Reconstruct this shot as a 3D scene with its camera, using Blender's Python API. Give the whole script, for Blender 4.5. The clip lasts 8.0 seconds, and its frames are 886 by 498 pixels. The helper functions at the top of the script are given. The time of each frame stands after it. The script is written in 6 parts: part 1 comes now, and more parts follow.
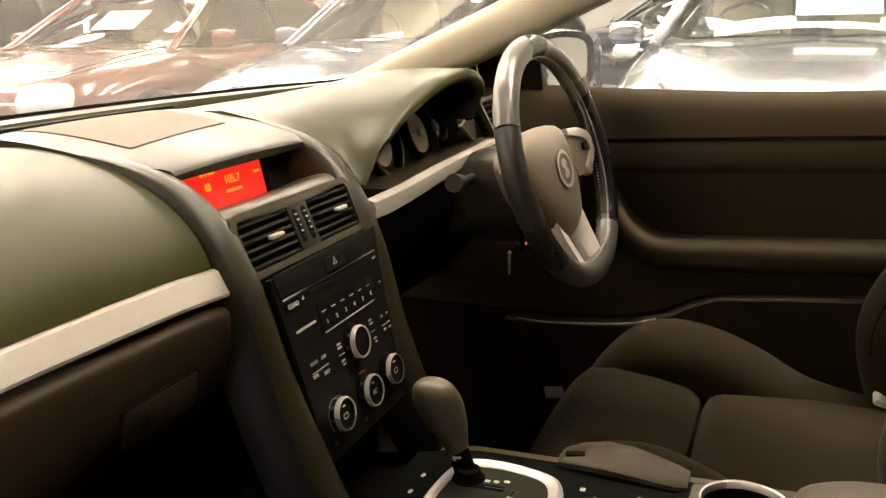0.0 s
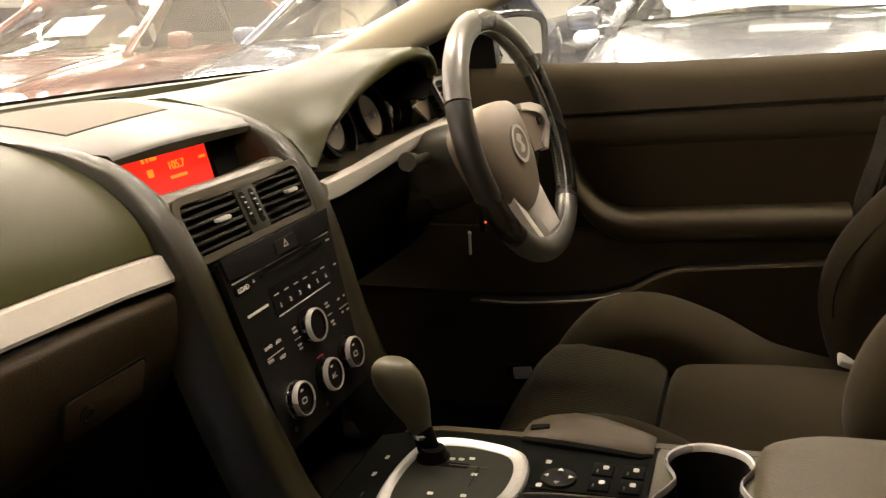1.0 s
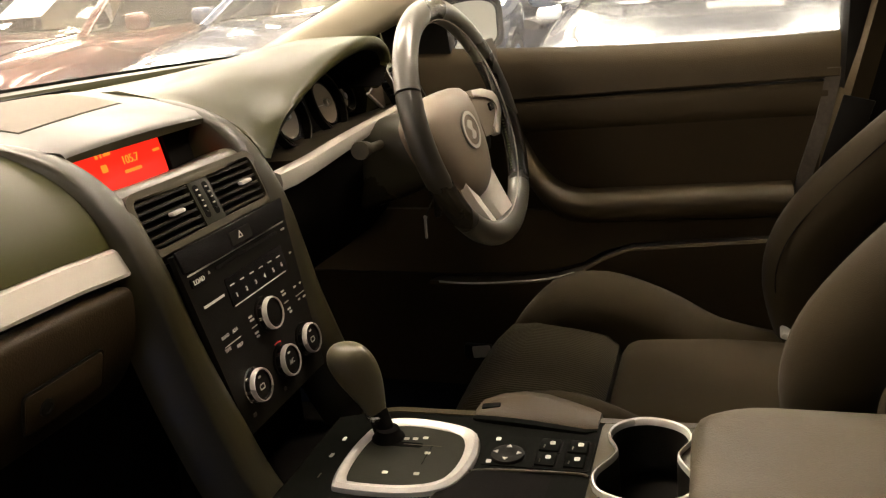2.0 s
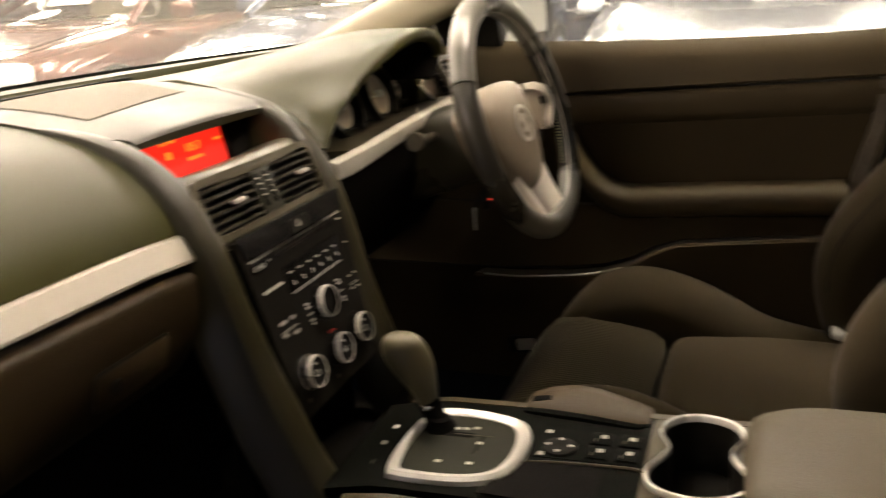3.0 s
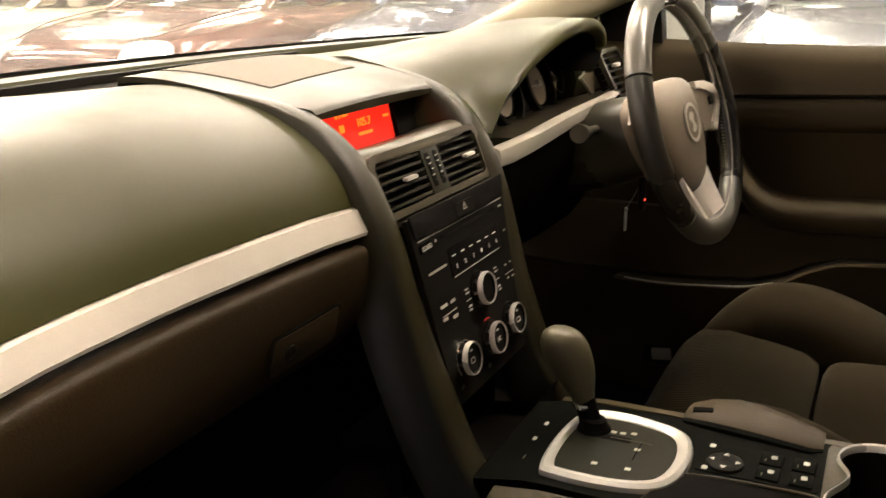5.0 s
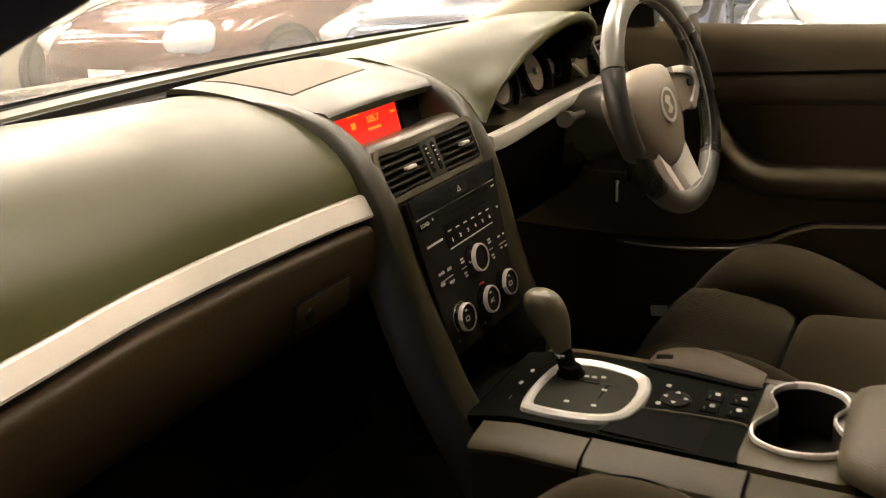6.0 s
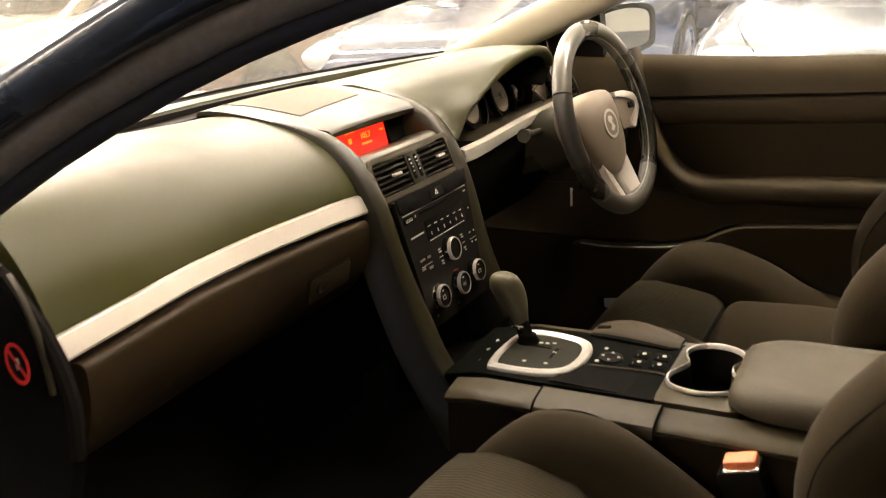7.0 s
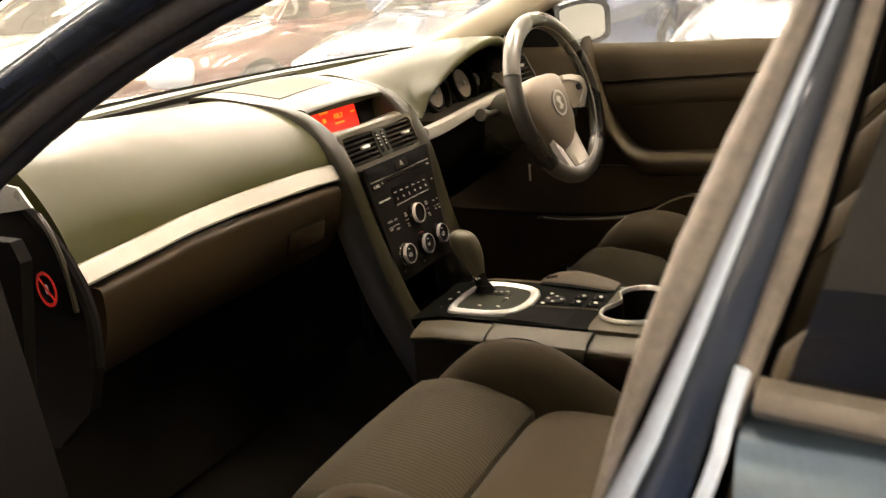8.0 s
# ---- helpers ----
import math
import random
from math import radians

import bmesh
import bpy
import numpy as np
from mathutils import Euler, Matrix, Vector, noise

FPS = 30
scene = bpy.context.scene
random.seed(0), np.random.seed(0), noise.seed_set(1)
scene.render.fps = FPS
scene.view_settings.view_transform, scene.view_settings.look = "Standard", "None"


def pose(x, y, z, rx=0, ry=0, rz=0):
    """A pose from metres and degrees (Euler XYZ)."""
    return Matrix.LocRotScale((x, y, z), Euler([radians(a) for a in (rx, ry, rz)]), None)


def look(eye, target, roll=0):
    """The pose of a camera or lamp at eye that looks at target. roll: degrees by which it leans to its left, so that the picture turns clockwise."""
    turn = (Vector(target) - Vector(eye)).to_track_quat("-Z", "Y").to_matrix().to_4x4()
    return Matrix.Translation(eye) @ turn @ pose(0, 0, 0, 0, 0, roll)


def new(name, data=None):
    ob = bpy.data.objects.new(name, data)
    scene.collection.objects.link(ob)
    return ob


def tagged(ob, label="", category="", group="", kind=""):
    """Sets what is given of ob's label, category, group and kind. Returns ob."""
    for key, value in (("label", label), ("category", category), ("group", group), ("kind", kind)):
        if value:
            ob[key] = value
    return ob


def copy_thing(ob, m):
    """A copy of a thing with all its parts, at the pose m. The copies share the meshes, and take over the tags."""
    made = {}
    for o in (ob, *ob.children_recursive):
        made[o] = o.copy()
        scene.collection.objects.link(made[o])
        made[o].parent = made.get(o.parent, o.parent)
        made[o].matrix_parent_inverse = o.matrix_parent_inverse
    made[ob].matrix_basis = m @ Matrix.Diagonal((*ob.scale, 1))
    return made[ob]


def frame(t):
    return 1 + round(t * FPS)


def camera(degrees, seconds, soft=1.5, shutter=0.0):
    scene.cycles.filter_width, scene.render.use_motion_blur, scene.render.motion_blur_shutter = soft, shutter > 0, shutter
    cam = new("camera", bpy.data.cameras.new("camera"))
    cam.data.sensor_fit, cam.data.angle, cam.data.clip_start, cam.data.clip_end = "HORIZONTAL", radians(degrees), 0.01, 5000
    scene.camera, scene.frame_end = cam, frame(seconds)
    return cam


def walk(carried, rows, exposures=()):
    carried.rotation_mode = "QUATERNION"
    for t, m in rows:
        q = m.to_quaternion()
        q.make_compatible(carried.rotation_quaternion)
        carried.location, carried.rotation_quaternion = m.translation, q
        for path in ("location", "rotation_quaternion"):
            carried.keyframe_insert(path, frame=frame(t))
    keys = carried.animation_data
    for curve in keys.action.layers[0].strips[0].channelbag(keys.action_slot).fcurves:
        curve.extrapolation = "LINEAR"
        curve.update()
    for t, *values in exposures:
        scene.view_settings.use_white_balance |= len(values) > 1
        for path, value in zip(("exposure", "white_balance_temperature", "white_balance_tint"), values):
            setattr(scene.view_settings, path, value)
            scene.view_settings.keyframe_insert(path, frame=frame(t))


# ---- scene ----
cam = camera(55.19, 8.0, 1.2, 0.5)
PATH = [
    (0, (-0.7336, -0.2768, 1.0962), (0.6956, 0.3084, 0.6781), -1.26),
    (0.5, (-0.7187, -0.2706, 1.0717), (0.7273, 0.2771, 0.6608), -1.98),
    (1, (-0.7172, -0.2890, 1.0710), (0.7287, 0.2465, 0.6438), -3.53),
    (1.5, (-0.7233, -0.3074, 1.0786), (0.7281, 0.1937, 0.6288), -4.16),
    (2.8, (-0.7463, -0.3182, 1.0941), (0.6134, 0.1208, 0.6377), -3.78),
    (3, (-0.7472, -0.2975, 1.0922), (0.6791, 0.2420, 0.6078), -3.62),
    (3.5, (-0.7563, -0.2515, 1.0843), (0.6336, 0.3821, 0.6081), -2.67),
    (4, (-0.7529, -0.2383, 1.0804), (0.6291, 0.4158, 0.6090), -1.69),
    (4.5, (-0.7516, -0.2337, 1.0796), (0.6207, 0.4443, 0.6139), -0.91),
    (5, (-0.7561, -0.2276, 1.0764), (0.5954, 0.4838, 0.5994), -0.99),
    (5.2, (-0.7626, -0.2387, 1.0839), (0.5659, 0.5011, 0.5860), -1.40),
    (6.3, (-0.9092, -0.3905, 1.1471), (0.3785, 0.3906, 0.6069), -3.71),
    (6.5, (-0.9442, -0.4138, 1.1503), (0.3575, 0.3602, 0.6341), -3.21),
    (7, (-1.0608, -0.4609, 1.1749), (0.2611, 0.2861, 0.6704), -3.31),
    (7.5, (-1.1366, -0.5328, 1.1715), (0.1750, 0.2412, 0.6812), -4.35),
    (8, (-1.2023, -0.5972, 1.1498), (0.1271, 0.1491, 0.6645), -4.92),
]
walk(cam, [(t, look(eye, target, roll)) for t, eye, target, roll in PATH],
     exposures=((0.0, 0.07), (5.2, 0.06), (6.3, 0.16), (7.0, 0.38), (7.5, 0.44), (8.0, 0.5)))

# ---------------------------------------------------------------- world and light
world = bpy.data.worlds.new("world")
scene.world = world
world.use_nodes = True
world.node_tree.nodes["Background"].inputs[0].default_value = (1.0, 0.84, 0.62, 1)
world.node_tree.nodes["Background"].inputs[1].default_value = 0.085
scene.view_settings.exposure = 0.0
LAMP = 79.0          # brightness of the ceiling's fluorescent diffusers


# ---------------------------------------------------------------- materials
def mat(name, col, rough=0.5, metal=0.0, grain=0.0, scale=400.0, vary=0.12, spec=0.5, coat=0.0, blotch=9.0, emit=0.0, sheen=0.0, rvary=0.08):
    """A procedural surface: base colour with blotches and fine grain, roughness variation and bump."""
    m = bpy.data.materials.new(name)
    m.use_nodes = True
    nt = m.node_tree
    b = nt.nodes["Principled BSDF"]
    tc = nt.nodes.new("ShaderNodeTexCoord")
    n1 = nt.nodes.new("ShaderNodeTexNoise")
    n1.inputs["Scale"].default_value, n1.inputs["Detail"].default_value = blotch, 5
    nt.links.new(tc.outputs["Object"], n1.inputs["Vector"])
    n2 = nt.nodes.new("ShaderNodeTexNoise")
    n2.inputs["Scale"].default_value, n2.inputs["Detail"].default_value = scale, 2
    nt.links.new(tc.outputs["Object"], n2.inputs["Vector"])
    mx = nt.nodes.new("ShaderNodeMath")
    mx.operation = "ADD"
    nt.links.new(n1.outputs["Fac"], mx.inputs[0])
    nt.links.new(n2.outputs["Fac"], mx.inputs[1])
    mr = nt.nodes.new("ShaderNodeMapRange")
    mr.inputs[1].default_value, mr.inputs[2].default_value = 0.6, 1.4
    mr.inputs[3].default_value, mr.inputs[4].default_value = 1 - vary, 1 + vary
    nt.links.new(mx.outputs[0], mr.inputs[0])
    mul = nt.nodes.new("ShaderNodeVectorMath")
    mul.operation = "SCALE"
    mul.inputs[0].default_value = col
    nt.links.new(mr.outputs[0], mul.inputs["Scale"])
    nt.links.new(mul.outputs[0], b.inputs["Base Color"])
    rr = nt.nodes.new("ShaderNodeMapRange")
    rr.inputs[1].default_value, rr.inputs[2].default_value = 0.3, 0.7
    rr.inputs[3].default_value, rr.inputs[4].default_value = max(0.02, rough - rvary), min(1, rough + rvary)
    nt.links.new(n1.outputs["Fac"], rr.inputs[0])
    nt.links.new(rr.outputs[0], b.inputs["Roughness"])
    b.inputs["Metallic"].default_value = metal
    b.inputs["Specular IOR Level"].default_value = spec
    b.inputs["Coat Weight"].default_value = coat
    b.inputs["Coat Roughness"].default_value = 0.04
    b.inputs["Sheen Weight"].default_value = sheen
    if grain:
        vo = nt.nodes.new("ShaderNodeTexVoronoi")
        vo.inputs["Scale"].default_value = scale
        nt.links.new(tc.outputs["Object"], vo.inputs["Vector"])
        bp = nt.nodes.new("ShaderNodeBump")
        bp.inputs["Strength"].default_value, bp.inputs["Distance"].default_value = grain, 0.0006
        nt.links.new(vo.outputs["Distance"], bp.inputs["Height"])
        nt.links.new(bp.outputs[0], b.inputs["Normal"])
    if emit:
        nt.links.new(mul.outputs[0], b.inputs["Emission Color"])
        b.inputs["Emission Strength"].default_value = emit
    return m


def fabric(name, col, rib=0.0):
    """Woven seat cloth, with fine ribs where rib is given (ribs a metre)."""
    m = mat(name, col, 0.85, 0, 0.35, 900, 0.2, 0.1, sheen=0.04)
    if not rib:
        return m
    nt = m.node_tree
    w = nt.nodes.new("ShaderNodeTexWave")
    w.inputs["Scale"].default_value = rib
    w.bands_direction = "X"
    tc = nt.nodes.new("ShaderNodeTexCoord")
    nt.links.new(tc.outputs["Object"], w.inputs["Vector"])
    bp = nt.nodes.new("ShaderNodeBump")
    bp.inputs["Strength"].default_value, bp.inputs["Distance"].default_value = 0.4, 0.0012
    nt.links.new(w.outputs["Fac"], bp.inputs["Height"])
    old = nt.nodes["Principled BSDF"].inputs["Normal"]
    if old.links:
        nt.links.new(old.links[0].from_socket, bp.inputs["Normal"])
    nt.links.new(bp.outputs[0], old)
    return m


def glass(name, tint=(0.93, 0.96, 0.94), base=0.03, veil=0.0):
    """Thin window glass: clear, with mirror-like gloss at grazing angles and a pale film painted in for reflected haze.
    """
    m = bpy.data.materials.new(name)
    m.use_nodes = True
    nt = m.node_tree
    nt.nodes.remove(nt.nodes["Principled BSDF"])
    tr, gl, mixn, lw, pw, ma = (nt.nodes.new(k) for k in ("ShaderNodeBsdfTransparent", "ShaderNodeBsdfGlossy", "ShaderNodeMixShader", "ShaderNodeLayerWeight", "ShaderNodeMath", "ShaderNodeMath"))
    tr.inputs[0].default_value = (*tint, 1)
    gl.inputs["Roughness"].default_value = 0.02
    lw.inputs[0].default_value = 0.5
    pw.operation, ma.operation = "POWER", "MULTIPLY_ADD"
    pw.inputs[1].default_value, ma.inputs[1].default_value, ma.inputs[2].default_value = 5.0, 0.94, base
    nt.links.new(lw.outputs["Facing"], pw.inputs[0])
    nt.links.new(pw.outputs[0], ma.inputs[0])
    nt.links.new(ma.outputs[0], mixn.inputs[0])
    nt.links.new(tr.outputs[0], mixn.inputs[1])
    nt.links.new(gl.outputs[0], mixn.inputs[2])
    out = mixn
    # translucent film that stands in for the haze of reflections on the glass
    if veil:
        film, both, tc, spots, amount = (nt.nodes.new(k) for k in ("ShaderNodeBsdfTranslucent", "ShaderNodeMixShader", "ShaderNodeTexCoord", "ShaderNodeTexNoise", "ShaderNodeMapRange"))
        film.inputs[0].default_value = (0.85, 0.83, 0.78, 1)
        spots.inputs["Scale"].default_value, spots.inputs["Detail"].default_value = 6.0, 8
        amount.inputs[3].default_value, amount.inputs[4].default_value = veil * 0.6, veil * 1.4
        nt.links.new(tc.outputs["Object"], spots.inputs["Vector"])
        nt.links.new(spots.outputs["Fac"], amount.inputs[0])
        nt.links.new(amount.outputs[0], both.inputs[0])
        nt.links.new(mixn.outputs[0], both.inputs[1])
        nt.links.new(film.outputs[0], both.inputs[2])
        out = both
    nt.links.new(out.outputs[0], nt.nodes["Material Output"].inputs[0])
    return m


def lamp(name, col, strength, base=0.8):
    m = bpy.data.materials.new(name)
    m.use_nodes = True
    b = m.node_tree.nodes["Principled BSDF"]
    b.inputs["Base Color"].default_value = (base, base * (1 if base > 0.5 else 0.1), base * (1 if base > 0.5 else 0.1), 1)
    b.inputs["Emission Color"].default_value = (*col, 1)
    b.inputs["Emission Strength"].default_value = strength
    return m


M_PAD = mat("dash_leatherette", (0.028, 0.0268, 0.0068), 0.38, 0, 0.08, 900, 0.08, spec=0.28)
M_LOWER = mat("lower_plastic", (0.019, 0.0122, 0.0052), 0.5, 0, 0.3, 600, 0.1, spec=0.12)
M_ARM = mat("arm_plastic", (0.021, 0.0165, 0.008), 0.38, 0, 0.08, 900, 0.1, spec=0.35)
M_FRAME = mat("satin_frame_plastic", (0.0185, 0.0152, 0.0062), 0.37, 0, 0.06, 700, 0.05, spec=0.42)
M_TRAY = mat("tray_plastic", (0.22, 0.21, 0.175), 0.33, 0, 0.1, 700, 0.05, spec=0.9)
M_GRILLE = mat("speaker_cloth", (0.13, 0.112, 0.085), 0.75, 0, 0.8, 900, 0.15)
M_STRIP = mat("satin_trim", (0.41, 0.38, 0.325), 0.4, 0.15, 0.05, 900, 0.05)
M_BLACK = mat("black_plastic", (0.0075, 0.0066, 0.005), 0.5, 0, 0.15, 700, 0.15, spec=0.09)
M_GLOSSBLACK = mat("gloss_black", (0.008, 0.0075, 0.007), 0.22, 0, 0, 300, 0.1, rvary=0.05, spec=0.3)
M_VENTFRAME = mat("vent_surround", (0.04, 0.033, 0.018), 0.36, 0.1, 0.1, 800, 0.06)
M_CHROME = mat("satin_chrome", (0.72, 0.7, 0.64), 0.22, 1.0, 0, 300, 0.05, rvary=0.05)
M_SILVER = mat("silver_paint", (0.66, 0.635, 0.58), 0.32, 0.45, 0, 300, 0.05)
M_COLLAR = mat("satin_collar", (0.72, 0.69, 0.62), 0.3, 0.6, 0, 300, 0.05)
M_LEATHER = mat("wheel_leather", (0.024, 0.021, 0.014), 0.28, 0, 0.05, 700, 0.12, spec=0.8)
M_RIMTOP = mat("smooth_rim_leather", (0.085, 0.079, 0.06), 0.3, 0, 0.03, 700, 0.06, spec=1.0)
M_KNOBLEATHER = mat("knob_leather", (0.078, 0.067, 0.036), 0.34, 0, 0.12, 900, 0.12)
M_SHROUD = mat("shroud_plastic", (0.032, 0.028, 0.016), 0.32, 0, 0.2, 700, 0.1)
M_HUB = mat("hub_plastic", (0.2, 0.16, 0.112), 0.4, 0, 0.25, 700, 0.08, spec=0.4)
M_CONSOLE = mat("console_plastic", (0.046, 0.0365, 0.0175), 0.42, 0, 0.3, 700, 0.08, spec=0.25)
M_ARMREST = mat("armrest_vinyl", (0.066, 0.054, 0.032), 0.55, 0, 0.4, 600, 0.14, blotch=14, spec=0.35)
M_DECK = mat("deck_plastic", (0.0036, 0.004, 0.0028), 0.6, 0, 0.1, 700, 0.15, spec=0.025)
M_LEVER = mat("lever_vinyl", (0.042, 0.029, 0.0125), 0.55, 0, 0.4, 600, 0.12, spec=0.25)
M_GATE = mat("gate_plastic", (0.016, 0.016, 0.01), 0.38, 0, 0.1, 600, 0.1, spec=0.15)
M_DOOR = mat("door_vinyl", (0.058, 0.043, 0.0225), 0.52, 0, 0.3, 600, 0.1, spec=0.15)
M_DOORCLOTH = fabric("door_cloth", (0.035, 0.0245, 0.012))
M_CLOTH = fabric("seat_cloth", (0.027, 0.0195, 0.0092))
M_RIB = fabric("ribbed_cloth", (0.024, 0.0185, 0.0085), 52)
M_CARPET = mat("carpet", (0.009, 0.0075, 0.006), 0.95, 0, 0.9, 900, 0.3, 0.1)
M_HEAD = mat("headliner", (0.4, 0.37, 0.3), 0.9, 0, 0.3, 700, 0.06)
M_PILLARTRIM = mat("pillar_trim", (0.5, 0.45, 0.33), 0.55, 0, 0.25, 800, 0.05)
M_RUBBER = mat("door_seal_rubber", (0.02, 0.018, 0.016), 0.6, 0, 0.2, 300, 0.2)
M_SEALDARK = mat("dark_brown_rubber", (0.09, 0.075, 0.056), 0.45, 0, 0.3, 160, 0.3, blotch=25)
M_SEAL = mat("brown_rubber", (0.2, 0.17, 0.132), 0.48, 0, 0.3, 160, 0.3, blotch=25)
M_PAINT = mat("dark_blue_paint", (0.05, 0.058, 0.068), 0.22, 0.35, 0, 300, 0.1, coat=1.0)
M_WHITE = mat("white_print", (0.6, 0.58, 0.52), 0.5)
M_PAPER = mat("white_paper", (0.85, 0.84, 0.8), 0.7)
M_REDPRINT = mat("red_print", (0.75, 0.025, 0.02), 0.5)
M_ORANGE = mat("orange_plastic", (0.9, 0.24, 0.09), 0.4, emit=0.0)
M_GLASS = glass("window_glass", veil=0.022)
M_TINT = glass("tinted_glass", (0.09, 0.08, 0.06), 0.05)
M_SCREENGLASS = glass("windscreen_glass", (0.95, 0.96, 0.94), 0.09, 0.034)
M_DEEP = mat("dull_black_and_shade", (0.004, 0.0034, 0.0028), 0.75, 0, 0.2, 600, 0.2, spec=0.05)
M_MIRROR = mat("mirror_glass", (0.92, 0.93, 0.92), 0.02, 1.0, 0, 10, 0.0, rvary=0.0)
M_SCREEN = lamp("red_lit_display", (1.0, 0.022, 0.008), 1.0, 0.1)
M_SCREENTEXT = lamp("display_characters", (1.0, 0.28, 0.02), 1.1, 0.1)
M_TUBE = lamp("fluorescent_diffuser", (1.0, 0.835, 0.665), LAMP)
M_REDLED = lamp("red_led", (1.0, 0.05, 0.02), 2.0)


# ---------------------------------------------------------------- mesh helpers
def finish(bm, angle=38):
    bmesh.ops.remove_doubles(bm, verts=bm.verts, dist=1e-5)
    bmesh.ops.recalc_face_normals(bm, faces=bm.faces)
    for e in bm.edges:
        e.smooth = not (len(e.link_faces) == 2 and e.calc_face_angle(0) > radians(angle))
    for f in bm.faces:
        f.smooth = True
    return bm


def thing(name, label, category, at=(0, 0, 0), group="", kind=""):
    ob = new(name)
    ob.empty_display_size = 0.05
    ob.location = at
    return tagged(ob, label, category, group, kind)


def part(name, bm, material, parent=None, label="", angle=38):
    """Links a bmesh in world places as one mesh object under a thing or a part."""
    finish(bm, angle)
    me = bpy.data.meshes.new(name)
    bm.to_mesh(me)
    bm.free()
    me.materials.append(material)
    ob = new(name, me)
    if parent:
        ob.parent = parent
        if not parent.parent:
            ob.matrix_parent_inverse = Matrix.Translation(parent.location).inverted()
    return tagged(ob, label)


def loft(rings, closed=True, caps=True, thick=0.0):
    bm = bmesh.new()
    vs = [[bm.verts.new(p) for p in r] for r in rings]
    n = len(rings[0])
    for a, b in zip(vs, vs[1:]):
        for i in range(n if closed else n - 1):
            j = (i + 1) % n
            bm.faces.new((a[i], a[j], b[j], b[i]))
    if closed and caps:
        bm.faces.new(list(reversed(vs[0])))
        bm.faces.new(vs[-1])
    if thick:
        bmesh.ops.recalc_face_normals(bm, faces=bm.faces)
        bmesh.ops.solidify(bm, geom=bm.faces[:], thickness=thick)
    return bm


def smooth_path(pts, steps=6, cyclic=False):
    """Catmull-Rom through the points."""
    P = [Vector(p) for p in pts]
    n = len(P)
    out = []
    for i in range(n if cyclic else n - 1):
        g = (lambda k: P[k % n]) if cyclic else (lambda k: P[min(max(k, 0), n - 1)])
        a, b, c, d = g(i - 1), g(i), g(i + 1), g(i + 2)
        for s in range(steps):
            t = s / steps
            out.append(0.5 * (2 * b + (c - a) * t + (2 * a - 5 * b + 4 * c - d) * t * t + (3 * b - a - 3 * c + d) * t ** 3))
    if not cyclic:
        out.append(P[-1])
    return out


def sweep(path, radii, sides=14, up=(0, 0, 1), cyclic=False, power=2.0, caps=True):
    """A tube along a path. radii: one (across, along up) pair or one for each point; power above 2 squares it off."""
    P = [Vector(p) for p in path]
    n = len(P)
    if not isinstance(radii, list):
        radii = [radii] * n
    rings = []
    for i, p in enumerate(P):
        t = (P[(i + 1) % n] - P[i - 1]) if cyclic else (P[min(i + 1, n - 1)] - P[max(i - 1, 0)])
        t.normalize()
        side = t.cross(Vector(up))
        side.normalize()
        u = side.cross(t)
        a, b = radii[i]
        ring = []
        for k in range(sides):
            w = 2 * math.pi * k / sides
            c, s = math.cos(w), math.sin(w)
            ring.append(p + side * (a * math.copysign(abs(c) ** (2 / power), c)) + u * (b * math.copysign(abs(s) ** (2 / power), s)))
        rings.append(ring)
    if cyclic:
        rings.append(rings[0])
    return loft(rings, caps=caps and not cyclic)


def pillow(c, r, e=0.4, m=None, nu=28, nv=16):
    """A rounded cushion: a superellipsoid of half sizes r, boxier as e falls."""
    c = Vector(c)
    bm = bmesh.new()
    f = lambda v: math.copysign(abs(v) ** e, v)
    rows = []
    for j in range(nv + 1):
        a = -math.pi / 2 + math.pi * j / nv
        row = []
        for i in range(nu):
            w = 2 * math.pi * i / nu
            p = Vector((r[0] * f(math.cos(a)) * f(math.cos(w)), r[1] * f(math.cos(a)) * f(math.sin(w)), r[2] * f(math.sin(a))))
            row.append(bm.verts.new(c + (m @ p if m else p)))
        rows.append(row)
    for a, b in zip(rows, rows[1:]):
        for i in range(nu):
            j = (i + 1) % nu
            bm.faces.new((a[i], a[j], b[j], b[i]))
    return bm


def rbox(c, size, bevel=0.003, m=None, seg=2):
    """A box of full size with rounded edges, about c, turned by m."""
    bm = bmesh.new()
    bmesh.ops.create_cube(bm, size=1)
    bmesh.ops.scale(bm, vec=size, verts=bm.verts)
    if bevel:
        bmesh.ops.bevel(bm, geom=bm.edges[:], offset=min(bevel, min(size) * 0.45), segments=seg, affect="EDGES", profile=0.5)
    if m:
        bmesh.ops.transform(bm, matrix=m.to_4x4(), verts=bm.verts)
    bmesh.ops.translate(bm, vec=c, verts=bm.verts)
    return bm


def lathe(profile, m, sides=32):
    """A turned body: (radius, height) pairs about the z axis of the pose m."""
    rings = [[m @ Vector((r * math.cos(2 * math.pi * k / sides), r * math.sin(2 * math.pi * k / sides), h)) for k in range(sides)] for r, h in profile]
    if min(profile[0][0], profile[-1][0]) > 0.004 and max(profile[0][0], profile[-1][0]) < 1.3 * min(profile[0][0], profile[-1][0]):
        return loft(rings + rings[:1], caps=False)
    return loft(rings)


